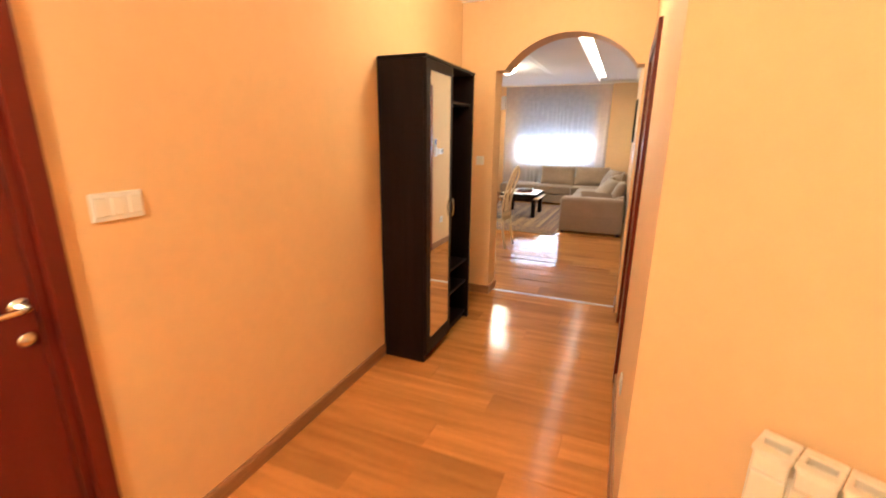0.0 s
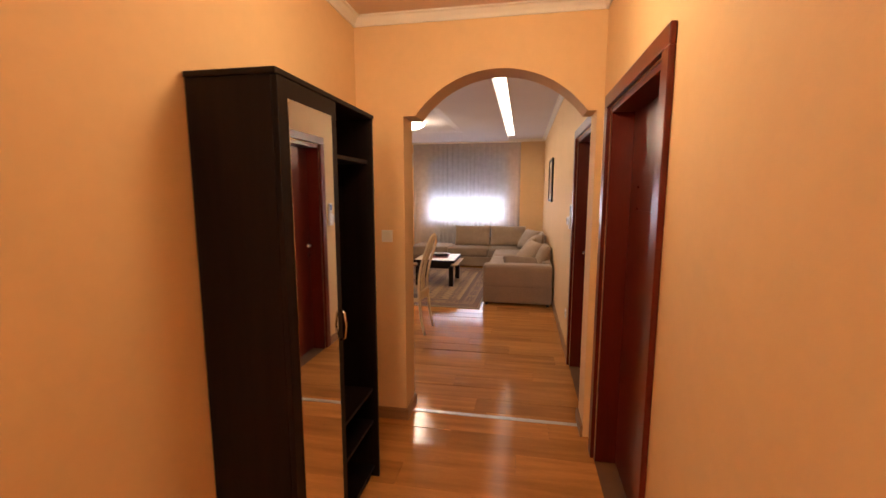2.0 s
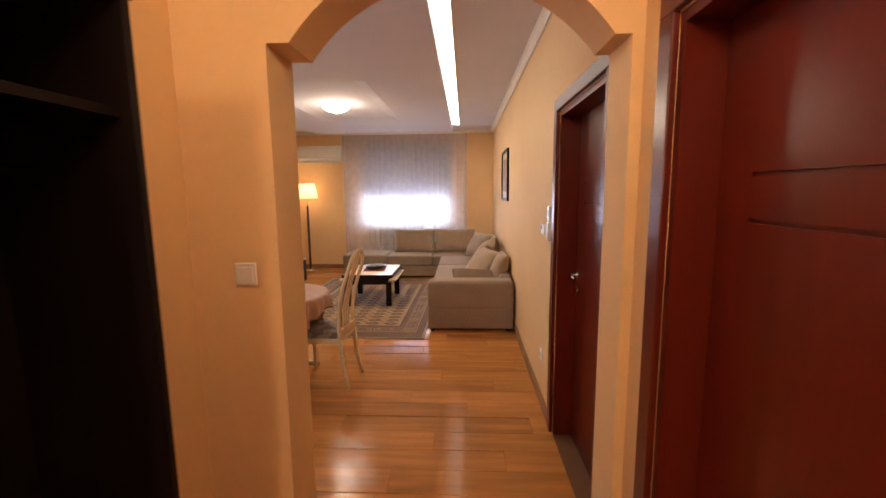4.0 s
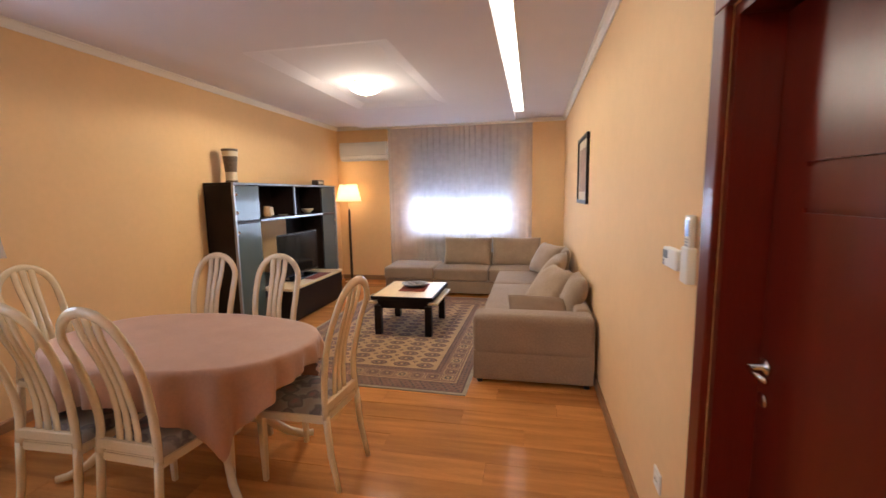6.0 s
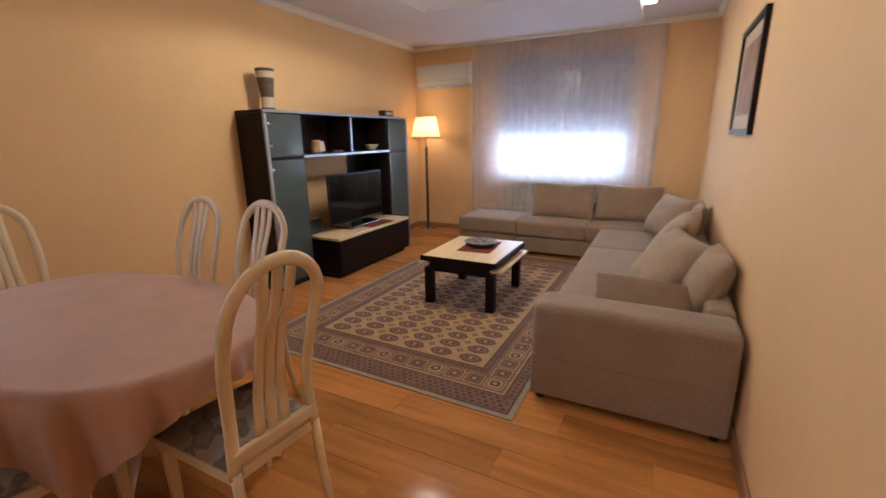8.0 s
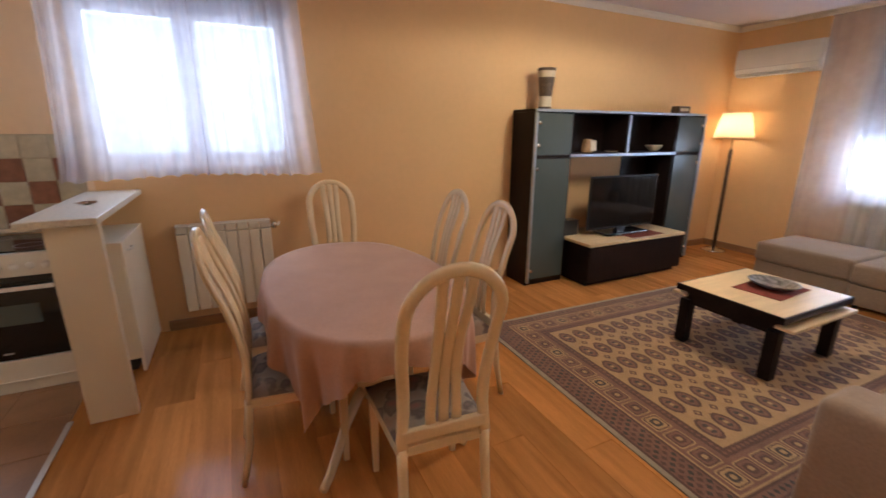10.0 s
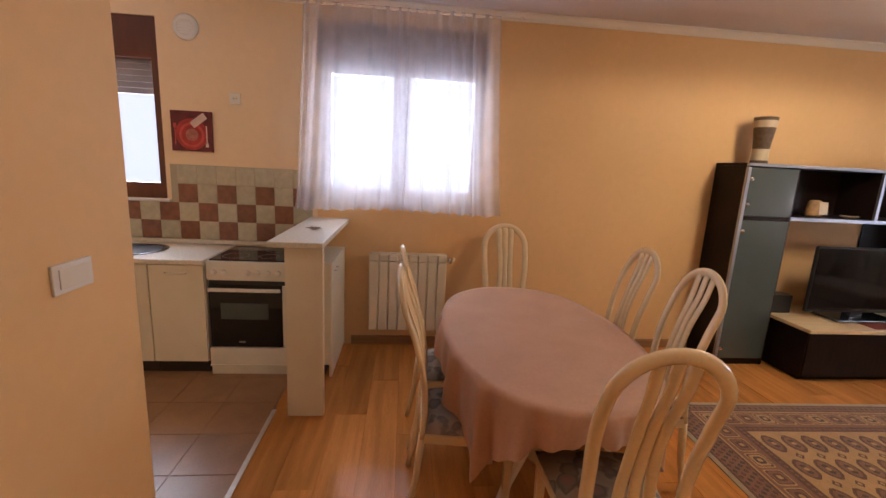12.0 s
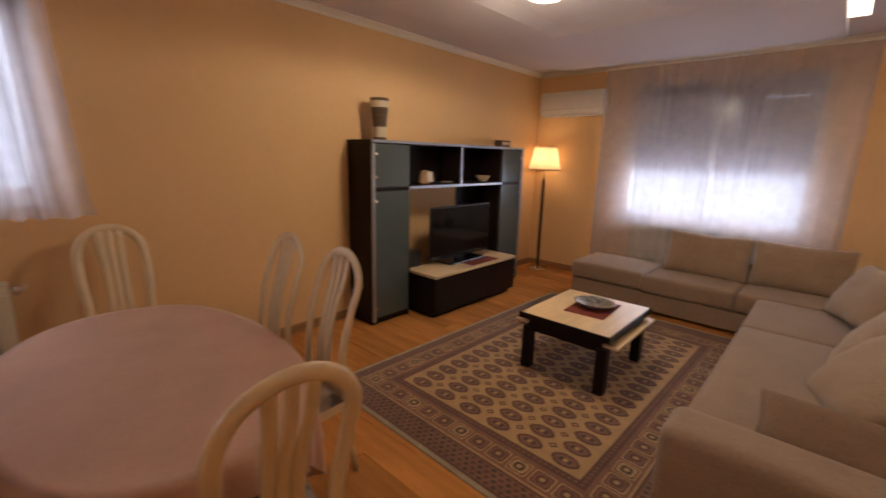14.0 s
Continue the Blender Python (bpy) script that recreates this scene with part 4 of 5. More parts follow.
# ---- living things ----
def rug():
    w, l = 2.02, 3.08
    bm = bmesh.new()
    add_box(bm, 0, w, 0, l, 0.0, 0.008, 4)

    def poly(pts, mi, lift):
        f = bm.faces.new([bm.verts.new((x, y, 0.008 + lift)) for x, y in pts])
        f.material_index = mi

    def rect(x0, x1, y0, y1, mi, lift):
        poly([(x0, y0), (x1, y0), (x1, y1), (x0, y1)], mi, lift)

    def octo(cx, cy, a, b, mi, lift, cut=0.42):
        c = cut
        poly([(cx - a * (1 - c), cy - b), (cx + a * (1 - c), cy - b), (cx + a, cy - b * (1 - c)), (cx + a, cy + b * (1 - c)),
              (cx + a * (1 - c), cy + b), (cx - a * (1 - c), cy + b), (cx - a, cy + b * (1 - c)), (cx - a, cy - b * (1 - c))], mi, lift)

    def dia(cx, cy, a, b, mi, lift):
        poly([(cx - a, cy), (cx, cy - b), (cx + a, cy), (cx, cy + b)], mi, lift)

    def lens_patch(cx, cy, a, b, mi, lift):
        """A gul: an eight-sided lozenge with blunt ends."""
        poly([(cx - a, cy - b * 0.25), (cx - a * 0.62, cy - b * 0.8), (cx - a * 0.25, cy - b), (cx + a * 0.25, cy - b), (cx + a * 0.62, cy - b * 0.8),
              (cx + a, cy - b * 0.25), (cx + a, cy + b * 0.25), (cx + a * 0.62, cy + b * 0.8), (cx + a * 0.25, cy + b), (cx - a * 0.25, cy + b),
              (cx - a * 0.62, cy + b * 0.8), (cx - a, cy + b * 0.25)], mi, lift)
    S = 0.0004
    rect(0.03, w - 0.03, 0.03, l - 0.03, 1, S)
    # lattice bands at both ends
    for y0 in (0.045, l - 0.175):
        rect(0.045, w - 0.045, y0, y0 + 0.13, 3, 2 * S)
        k = 0
        for r in range(4):
            x = 0.06 + (0.0225 if r % 2 else 0)
            while x < w - 0.06:
                dia(x, y0 + 0.017 + 0.032 * r, 0.018, 0.014, 1 if (k % 2) else 2, 3 * S)
                x += 0.045
                k += 1
    # side guard bands
    for x0 in (0.045, w - 0.095):
        rect(x0, x0 + 0.05, 0.19, l - 0.19, 3, 2 * S)
        y = 0.21
        while y < l - 0.2:
            dia(x0 + 0.025, y, 0.018, 0.013, 2, 3 * S)
            y += 0.04
    bx, by = 0.11, 0.19
    rect(bx, w - bx, by, l - by, 0, 2 * S)
    rect(bx + 0.012, w - bx - 0.012, by + 0.012, l - by - 0.012, 3, 3 * S)
    mb = 0.175
    fx, fy = bx + mb, by + mb
    # medallion squares in the main border

    def medal(cx, cy, dark=True):
        octo(cx, cy, 0.060, 0.056, 0, 4 * S, 0.18)
        octo(cx, cy, 0.052, 0.048, 1, 5 * S, 0.18)
        octo(cx, cy, 0.045, 0.041, 0 if dark else 3, 6 * S, 0.25)
        octo(cx, cy, 0.030, 0.029, 2 if dark else 1, 7 * S)
        octo(cx, cy, 0.014, 0.014, 0, 8 * S)
    nx = 12
    px = (w - 2 * bx - mb) / nx
    for i in range(nx + 1):
        for cy in (by + mb / 2, l - by - mb / 2):
            medal(bx + mb / 2 + px * i, cy, i % 3 == 0)
    ny = 20
    py = (l - 2 * by - mb) / ny
    for j in range(1, ny):
        for cx in (bx + mb / 2, w - bx - mb / 2):
            medal(cx, by + mb / 2 + py * j, j % 3 == 0)
    # inner guard and field
    rect(fx, w - fx, fy, l - fy, 1, 4 * S)
    rect(fx + 0.05, w - fx - 0.05, fy + 0.05, l - fy - 0.05, 0, 5 * S)
    x = fx + 0.02
    for y0 in (fy + 0.025, l - fy - 0.025):
        x = fx + 0.03
        while x < w - fx - 0.02:
            dia(x, y0, 0.014, 0.012, 3, 5 * S)
            x += 0.034
    for x0 in (fx + 0.025, w - fx - 0.025):
        y = fy + 0.06
        while y < l - fy - 0.05:
            dia(x0, y, 0.012, 0.014, 3, 5 * S)
            y += 0.034
    gx0, gx1, gy0, gy1 = fx + 0.06, w - fx - 0.06, fy + 0.06, l - fy - 0.06
    cols, rows = 6, 17
    dx, dy = (gx1 - gx0) / cols, (gy1 - gy0) / rows
    for i in range(cols):
        for j in range(rows):
            cx, cy = gx0 + dx * (i + 0.5), gy0 + dy * (j + 0.5)
            lens_patch(cx, cy, dx * 0.36, dy * 0.40, 1, 6 * S)
            lens_patch(cx, cy, dx * 0.28, dy * 0.28, 3, 7 * S)
            for q in (-1, 1):
                dia(cx + q * dx * 0.11, cy, dx * 0.07, dy * 0.16, 2, 8 * S)
            lens_patch(cx, cy, dx * 0.06, dy * 0.10, 0, 9 * S)
            if i < cols - 1 and j < rows - 1:
                qx, qy = cx + dx / 2, cy + dy / 2
                dia(qx, qy, dx * 0.13, dy * 0.20, 1, 6 * S)
                dia(qx, qy, dx * 0.06, dy * 0.09, 0, 7 * S)
    ob = part("rug", bm, [M_RUG_CREAM, M_RUG_BROWN, M_RUG_DARK, M_RUG_RUST, M_RUG_EDGE])
    ob.matrix_basis = pose(-2.125, 7.197, 0.001, 0, 0, -1.3)
    tagged(ob, "cream and brown oriental wool rug with rows of octagons", "rug")


rug()


def coffee_table():
    root = thing("coffee_table", "low square coffee table with pale top and dark legs", "table", (-0.985, 8.775, 0.0165))
    hx, hy, zt = 0.345, 0.41, 0.440
    part("tabletop", box(-hx + 0.012, hx - 0.012, -hy + 0.012, hy - 0.012, zt - 0.012, zt, 0.003), M_CREAMTOP, root, "pale birch top")
    part("edge_frame", boxes((-hx, hx, -hy, -hy + 0.011, zt - 0.045, zt - 0.002), (-hx, hx, hy - 0.011, hy, zt - 0.045, zt - 0.002),
                             (-hx, -hx + 0.011, -hy + 0.011, hy - 0.011, zt - 0.045, zt - 0.002), (hx - 0.011, hx, -hy + 0.011, hy - 0.011, zt - 0.045, zt - 0.002),
                             (-hx + 0.011, hx - 0.011, -hy + 0.011, hy - 0.011, zt - 0.045, zt - 0.013)), M_WENGE2, root)
    part("apron", box(-hx + 0.05, hx - 0.05, -hy + 0.05, hy - 0.05, zt - 0.145, zt - 0.046, 0.003), M_WENGE2, root)
    for sx in (-1, 1):
        for sy in (-1, 1):
            part("leg", box(sx * (hx - 0.06) - 0.036, sx * (hx - 0.06) + 0.036, sy * (hy - 0.06) - 0.036, sy * (hy - 0.06) + 0.036, 0, zt - 0.11, 0.004), M_WENGE2, root)
    for sx in (-1, 1):
        x0, x1 = sorted((sx * (hx - 0.06), sx * (hx + 0.045)))
        part("side_ledge", box(x0, x1, -hy + 0.03, hy - 0.03, zt - 0.092, zt - 0.072, 0.004), M_CREAMTOP, root, "narrow pale side ledge")
    z = zt + 0.0165
    rn = part("table_runner", box(-0.15, 0.15, -0.21, 0.21, 0, 0.004, 0.0015), M_RUNNER)
    rn.matrix_basis = pose(-0.965, 8.84, z, 0, 0, 4)
    tagged(rn, "dark red woven mat on the coffee table", "place mat")
    bw = part("bowl", lathe([(0.05, 0.0), (0.075, 0.004), (0.12, 0.02), (0.155, 0.042), (0.16, 0.046), (0.15, 0.046), (0.115, 0.028), (0.07, 0.013), (0.01, 0.010)], 28), M_SILVER, smooth=True)
    bw.location = (-0.965, 8.86, z + 0.004)
    bw.scale = (1.0, 0.85, 1)
    tagged(bw, "shallow patterned metal bowl on the coffee table", "bowl")


coffee_table()


def rounded(x0, x1, y0, y1, z0, z1, r=0.03, crown=0.0, n=8):
    """An upholstered block: rounded edges and a slightly crowned top."""
    bm = bmesh.new()
    hx, hy, hz = (x1 - x0) / 2, (y1 - y0) / 2, (z1 - z0) / 2
    c = Vector(((x0 + x1) / 2, (y0 + y1) / 2, (z0 + z1) / 2))

    def axis(h):
        edge = [-h, -h + r * 0.3, -h + r * 0.65, -h + r]
        mid = [(-h + r) + (2 * h - 2 * r) * k / 6 for k in range(1, 6)]
        return edge + mid + [-e for e in reversed(edge)]
    ax, ay, az = axis(hx), axis(hy), axis(hz)
    verts = {}

    def vert(x, y, z):
        k = (round(x, 5), round(y, 5), round(z, 5))
        if k not in verts:
            q = Vector((max(-hx + r, min(hx - r, x)), max(-hy + r, min(hy - r, y)), max(-hz + r, min(hz - r, z))))
            d = Vector((x, y, z)) - q
            p = q + d.normalized() * r if d.length > 1e-6 else q
            if crown and p.z > 0:
                p.z += crown * max(0, 1 - (p.x / hx) ** 2) * max(0, 1 - (p.y / hy) ** 2)
            verts[k] = bm.verts.new(p + c)
        return verts[k]
    for s in (-1, 1):
        for A, B, f in ((ax, ay, lambda a, b: (a, b, s * hz)), (ax, az, lambda a, b: (a, s * hy, b)), (ay, az, lambda a, b: (s * hx, a, b))):
            for i in range(len(A) - 1):
                for j in range(len(B) - 1):
                    q = [vert(*f(A[i], B[j])), vert(*f(A[i + 1], B[j])), vert(*f(A[i + 1], B[j + 1])), vert(*f(A[i], B[j + 1]))]
                    bm.faces.new(q)
    return bm


def sofa():
    root = thing("corner_sofa", "beige fabric corner sofa along the wall and window", "sofa")
    zs, zb = 0.41, 0.225
    # base blocks, seats and one arm
    part("arm", rounded(-0.085, 0.875, 7.40, 7.66, 0.235, 0.575, 0.05, 0.006), M_SOFA, root, "broad padded arm", smooth=True)
    part("arm_base", rounded(-0.08, 0.87, 7.403, 7.66, 0.035, 0.285, 0.015), M_SOFA, root, smooth=True)
    for y0, y1 in ((7.665, 9.44), (9.445, 10.35)):
        part("base", rounded(-0.075, 0.87, y0, y1, 0.035, zb, 0.015), M_SOFA, root, smooth=True)
    for x0, x1 in ((-1.085, -0.08), (-0.075, 0.87)):
        part("base", rounded(x0, x1, 10.36, 11.10, 0.035, zb, 0.015), M_SOFA, root, smooth=True)
    for b in ((-0.09, 0.70, 7.665, 9.44), (-0.09, 0.70, 9.445, 10.33), (-1.09, -0.255, 10.335, 11.0), (-0.25, 0.70, 10.335, 11.0)):
        part("seat_cushion", rounded(*b, zb + 0.003, zs, 0.035, 0.016), M_SOFA, root, smooth=True)
    part("backrest", rounded(0.74, 0.875, 7.665, 11.10, zb + 0.003, 0.58, 0.04), M_SOFA, root, smooth=True)
    part("backrest", rounded(-1.0, 0.73, 11.005, 11.115, zb + 0.003, 0.58, 0.035), M_SOFA, root, smooth=True)
    for x, y in ((-0.03, 7.45), (0.82, 7.45), (-0.03, 10.25), (-1.03, 10.42), (-1.03, 11.05), (0.82, 11.05)):
        part("foot", lathe([(0.022, 0), (0.026, 0.036)], 12, (x, y, 0)), M_BLACK, root)
    ot = thing("ottoman", "beige fabric ottoman set against the sofa end", "ottoman")
    part("base", rounded(-1.885, -1.10, 10.40, 11.08, 0.035, zb, 0.015), M_SOFA, ot, smooth=True)
    part("seat_cushion", rounded(-1.895, -1.095, 10.37, 11.09, zb + 0.003, zs + 0.01, 0.035, 0.018), M_SOFA, ot, smooth=True)
    for x in (-1.83, -1.15):
        for y in (10.46, 11.02):
            part("foot", lathe([(0.022, 0), (0.026, 0.036)], 12, (x, y, 0)), M_BLACK, ot)

    def cushion(name, w, h, t, m, seed, label, category="cushion"):
        o = part(name, pillow(w, h, t, 14, seed=seed), M_SOFA3 if name == "throw_pillow" else M_SOFA2, smooth=True)
        o.matrix_basis = m
        tagged(o, label, category, "sofa cushions")
    # back cushions leaning on the window side
    cushion("back_cushion", 0.78, 0.46, 0.20, pose(-0.625, 10.87, 0.62, 74, 0, 0), 1, "plump beige back cushion leaning by the window")
    cushion("back_cushion", 0.76, 0.46, 0.20, pose(0.145, 10.88, 0.62, 74, 0, -1), 2, "plump beige back cushion leaning by the window")
    # along the wall
    cushion("back_cushion", 0.62, 0.46, 0.20, pose(0.58, 10.02, 0.64, 60, 0, -66), 3, "beige back cushion leaning in the sofa corner")
    cushion("back_cushion", 0.46, 0.42, 0.14, pose(0.79, 9.72, 0.63, 80, 0, -90), 7, "beige back cushion upright against the wall")
    cushion("back_cushion", 0.78, 0.50, 0.22, pose(0.60, 9.10, 0.61, 56, 0, -100), 4, "beige back cushion leaning on the wall side")
    cushion("back_cushion", 0.60, 0.50, 0.22, pose(0.56, 8.42, 0.59, 50, 0, -72), 5, "beige back cushion slumped near the arm")
    cushion("back_cushion", 0.46, 0.40, 0.18, pose(0.76, 8.06, 0.61, 68, 0, -88), 8, "beige back cushion upright against the wall")
    cushion("throw_pillow", 0.52, 0.32, 0.12, pose(0.44, 7.82, 0.535, 26, 4, 5), 6, "brownish throw pillow, coloured darker for shade, propped behind the sofa arm", "pillow")


sofa()


def tv_unit():
    root = thing("tv_unit", "dark wenge wall unit with frosted glass doors and aluminium trim", "cabinet")
    x0, x1 = XL + 0.005, -2.715
    ya, yb, yc, yd, zt = 8.075, 8.52, 10.03, 10.48, 1.705
    t = 0.022
    zm = 1.265
    for y in (ya, yd - t):
        part("side_panel", box(x0, x1 - 0.02, y, y + t, 0.0, zt - 0.025, 0.002), M_WENGE2, root)
    for y in (yb, yc - t):
        part("upright", box(x0, x1 - 0.02, y, y + t, 0.0, zt - 0.025, 0.002), M_WENGE2, root)
    part("top", box(x0, x1 - 0.018, ya, yd, zt - 0.025, zt, 0.002), M_WENGE2, root)
    part("top_trim", box(x1 - 0.018, x1 + 0.006, ya, yd, zt - 0.024, zt, 0.002), M_ALU, root, "aluminium front edge")
    for y in (ya, yd - 0.028):
        part("edge_trim", box(x1 - 0.02, x1 + 0.005, y, y + 0.028, 0.03, zt - 0.03, 0.002), M_ALU, root, "aluminium front edge")
    part("shelf", box(x0, x1 - 0.02, yb + t, yc - t, zm, zm + 0.03, 0.002), M_WENGE2, root)
    part("shelf_trim", box(x1 - 0.02, x1 + 0.004, yb, yc, zm - 0.001, zm + 0.028, 0.002), M_ALU, root, "aluminium front edge")
    part("niche_divider", box(x0, x1 - 0.02, 9.27, 9.29, zm + 0.03, zt - 0.025), M_WENGE2, root)
    part("divider_trim", box(x1 - 0.02, x1 + 0.002, 9.266, 9.294, zm + 0.030, zt - 0.03, 0.002), M_ALU, root, "aluminium front edge")
    part("niche_back", boxes((x0, x0 + 0.008, yb + t, yc - t, zm + 0.03, zt - 0.025)), M_WENGE2, root)
    part("mid_back", boxes((x0, x0 + 0.008, 9.60, yc - t, 0.0, zm)), M_WENGE2, root)
    for a, b in ((ya + 0.028, yb), (yc, yd - 0.028)):
        part("plinth", box(x0, x1 - 0.03, a, b, 0, 0.06), M_WENGE2, root)
        part("column_back", boxes((x0, x0 + 0.008, a, b, 0.06, zt - 0.025)), M_WENGE2, root)
        for z0, z1 in ((0.065, zm - 0.01), (zm + 0.025, zt - 0.034)):
            d = part("glass_door", box(x1 - 0.012, x1 - 0.004, a + 0.003, b - 0.003, z0, z1, 0.001), M_FROST, root, "frosted dark green glass door")
            hy = a + 0.02 if a < 9 else b - 0.02
            for hz in (z0 + 0.09, z1 - 0.09):
                k = part("hinge_cap", lathe([(0.017, 0), (0.018, 0.006), (0.012, 0.012)], 14), M_CHROME, d, "round chrome hinge cap", smooth=True)
                k.matrix_basis = Matrix.Translation((x1 - 0.004, hy, hz)) @ Euler((0, math.pi / 2, 0)).to_matrix().to_4x4()
        part("rail", box(x0 + 0.01, x1 - 0.01, a, b, zm - 0.008, zm + 0.022), M_WENGE2, root)
    # low stand in the middle
    st = thing("tv_stand", "low dark drawer stand with a pale top inside the wall unit", "tv stand")
    sx0, sx1, sy0, sy1, sz = x0 + 0.01, -2.42, 8.60, 9.96, 0.445
    part("body", box(sx0, sx1 - 0.02, sy0, sy1, 0.05, sz - 0.03, 0.003), M_WENGE2, st)
    part("drawer_front", box(sx1 - 0.019, sx1, sy0 + 0.002, sy1 - 0.002, 0.055, sz - 0.034, 0.003), M_WENGE2, st)
    part("plinth", box(sx0, sx1 - 0.06, sy0 + 0.03, sy1 - 0.03, 0, 0.049), M_WENGE2, st)
    part("top", box(sx0, sx1 + 0.01, sy0 - 0.012, sy1 + 0.012, sz - 0.029, sz, 0.004), M_CREAMTOP, st, "pale birch top")
    rn = part("table_runner", box(-2.66, -2.45, 9.20, 9.68, sz, sz + 0.004, 0.001), M_RUNNER)
    tagged(rn, "dark red mat on the tv stand", "place mat")
    # television
    tv = thing("television", "black flat television on its stand", "television", (-2.70, 9.30, sz))
    part("body", box(-0.03, 0.0, -0.49, 0.49, 0.055, 0.62, 0.01), M_BLACK, tv)
    part("screen", box(0.001, 0.004, -0.475, 0.475, 0.075, 0.605, 0.001), M_DARK, tv, "glossy black screen")
    part("neck", box(-0.03, -0.005, -0.06, 0.06, 0.02, 0.09, 0.006), M_BLACK, tv)
    part("foot", box(-0.12, 0.11, -0.30, 0.30, 0.005, 0.022, 0.008), M_DARK, tv, "glossy black foot")
    bx = part("tv_box", box(-2.95, -2.82, 8.60, 8.80, sz, sz + 0.16, 0.006), M_BLACK)
    tagged(bx, "small black loudspeaker behind the television", "speaker")


tv_unit()


def small_things():
    # vase on top of the wall unit
    v = part("vase", lathe([(0.060, 0), (0.064, 0.01), (0.062, 0.028), (0.060, 0.05), (0.059, 0.12), (0.067, 0.20), (0.077, 0.29), (0.082, 0.345), (0.085, 0.37), (0.078, 0.372), (0.070, 0.31), (0.05, 0.12), (0.04, 0.02)], 28), [M_CERAMIC, M_CERBROWN], smooth=True)
    for p in v.data.polygons:
        z = p.center.z
        r = math.hypot(p.center.x, p.center.y)
        if z < 0.03 or z > 0.35 or 0.12 < z < 0.285:
            p.material_index = 1
    v.location = (-2.90, 8.31, 1.705)
    tagged(v, "tall cream vase with a dark patterned band on the wall unit", "vase")
    b = part("trinket_box", box(-0.05, 0.05, -0.10, 0.10, 0, 0.085, 0.008), M_CERBROWN)
    part("lid_inlay", box(-0.035, 0.0515, -0.07, 0.07, 0.03, 0.062, 0.001), M_CERAMIC, b)
    b.location = (-2.88, 10.24, 1.705)
    tagged(b, "small dark wooden box on top of the wall unit", "box")
    z = 1.295
    f = part("figurine", lathe([(0.062, 0), (0.070, 0.02), (0.066, 0.06), (0.058, 0.11), (0.045, 0.135), (0.01, 0.14)], 18), M_SHELLBROWN, smooth=True)
    f.location, f.scale = (-2.86, 8.86, z), (0.7, 1.05, 1.0)
    c = part("pale_card", box(-0.006, 0.006, -0.045, 0.045, 0.02, 0.125, 0.003), M_CERAMIC, f, "pale leaning card")
    c.matrix_basis = pose(0.060, 0.045, 0.0, 0, -8, 12)
    tagged(f, "brown and cream ceramic ornament in the open niche", "ornament")
    s = part("saucer", lathe([(0.03, 0), (0.05, 0.006), (0.07, 0.018), (0.066, 0.018), (0.02, 0.006)], 18), M_CERAMIC, smooth=True)
    s.location = (-2.85, 9.19, z)
    tagged(s, "small cream dish in the open niche", "dish")
    w = part("bowl", lathe([(0.04, 0), (0.045, 0.01), (0.085, 0.055), (0.09, 0.07), (0.082, 0.068), (0.04, 0.015)], 20), M_CERAMIC, smooth=True)
    w.location = (-2.87, 9.86, z)
    tagged(w, "small cream footed bowl in the open niche", "bowl")
    # floor lamp
    fl = thing("floor_lamp", "lit floor lamp with pleated cream shade on dark wooden pole", "lamp", (-2.79, 11.16, 0))
    part("base", lathe([(0.135, 0), (0.14, 0.008), (0.13, 0.018), (0.05, 0.028), (0.03, 0.045)], 28), M_CHROME, fl, "round chrome foot", smooth=True)
    part("pole", lathe([(0.018, 0.045), (0.022, 0.08), (0.022, 1.27), (0.016, 1.30)], 14), M_WOODPOLE, fl, smooth=True)
    part("stem", lathe([(0.008, 1.30), (0.008, 1.47), (0.02, 1.48), (0.02, 1.53)], 12), M_CHROME, fl, smooth=True)
    sh = bmesh.new()
    n = 96
    prev = None
    for r, z in ((0.215, 1.44), (0.207, 1.47), (0.182, 1.59), (0.15, 1.735)):
        ring = []
        for i in range(n):
            k = 1 + (0.012 if i % 2 else -0.012)
            ring.append(sh.verts.new((r * k * math.cos(2 * math.pi * i / n), r * k * math.sin(2 * math.pi * i / n), z)))
        if prev:
            for i in range(n):
                sh.faces.new((prev[i], prev[(i + 1) % n], ring[(i + 1) % n], ring[i]))
        prev = ring
    part("shade", sh, M_SHADE, fl, "pleated cream fabric shade")
    for r, z in ((0.215, 1.44), (0.151, 1.735)):
        part("shade_trim", lathe([(r - 0.003, z - 0.006), (r + 0.004, z - 0.006), (r + 0.004, z + 0.006), (r - 0.003, z + 0.006)], 48, cap=False), M_CREAMTOP, fl)
    # ceiling lamp in the recess
    cl = thing("ceiling_lamp", "lit round opal glass ceiling lamp in the recess", "lamp", (-1.32, 8.42, PZ + 0.035))
    part("base", lathe([(0.16, -0.025), (0.165, -0.015), (0.165, 0)], 36), M_PLASTIC, cl, smooth=True)
    part("shade", lathe([(0.170, -0.026), (0.175, -0.035), (0.155, -0.065), (0.105, -0.095), (0.05, -0.11), (0.005, -0.113)], 36, cap=False), M_LAMPGLASS, cl, "lit opal glass bowl", smooth=True)
    part("finial", lathe([(0.004, -0.135), (0.014, -0.128), (0.014, -0.115), (0.006, -0.110)], 12), M_CHROME, cl, smooth=True)
    # air conditioner
    ac = thing("air_conditioner", "white wall air conditioner unit near the corner", "air conditioner", (-2.515, YF, 2.155))
    prof = [(0, 0.0), (-0.13, 0.0), (-0.175, 0.03), (-0.195, 0.08), (-0.20, 0.24), (-0.185, 0.295), (-0.15, 0.31), (0, 0.31)]
    bm = bmesh.new()
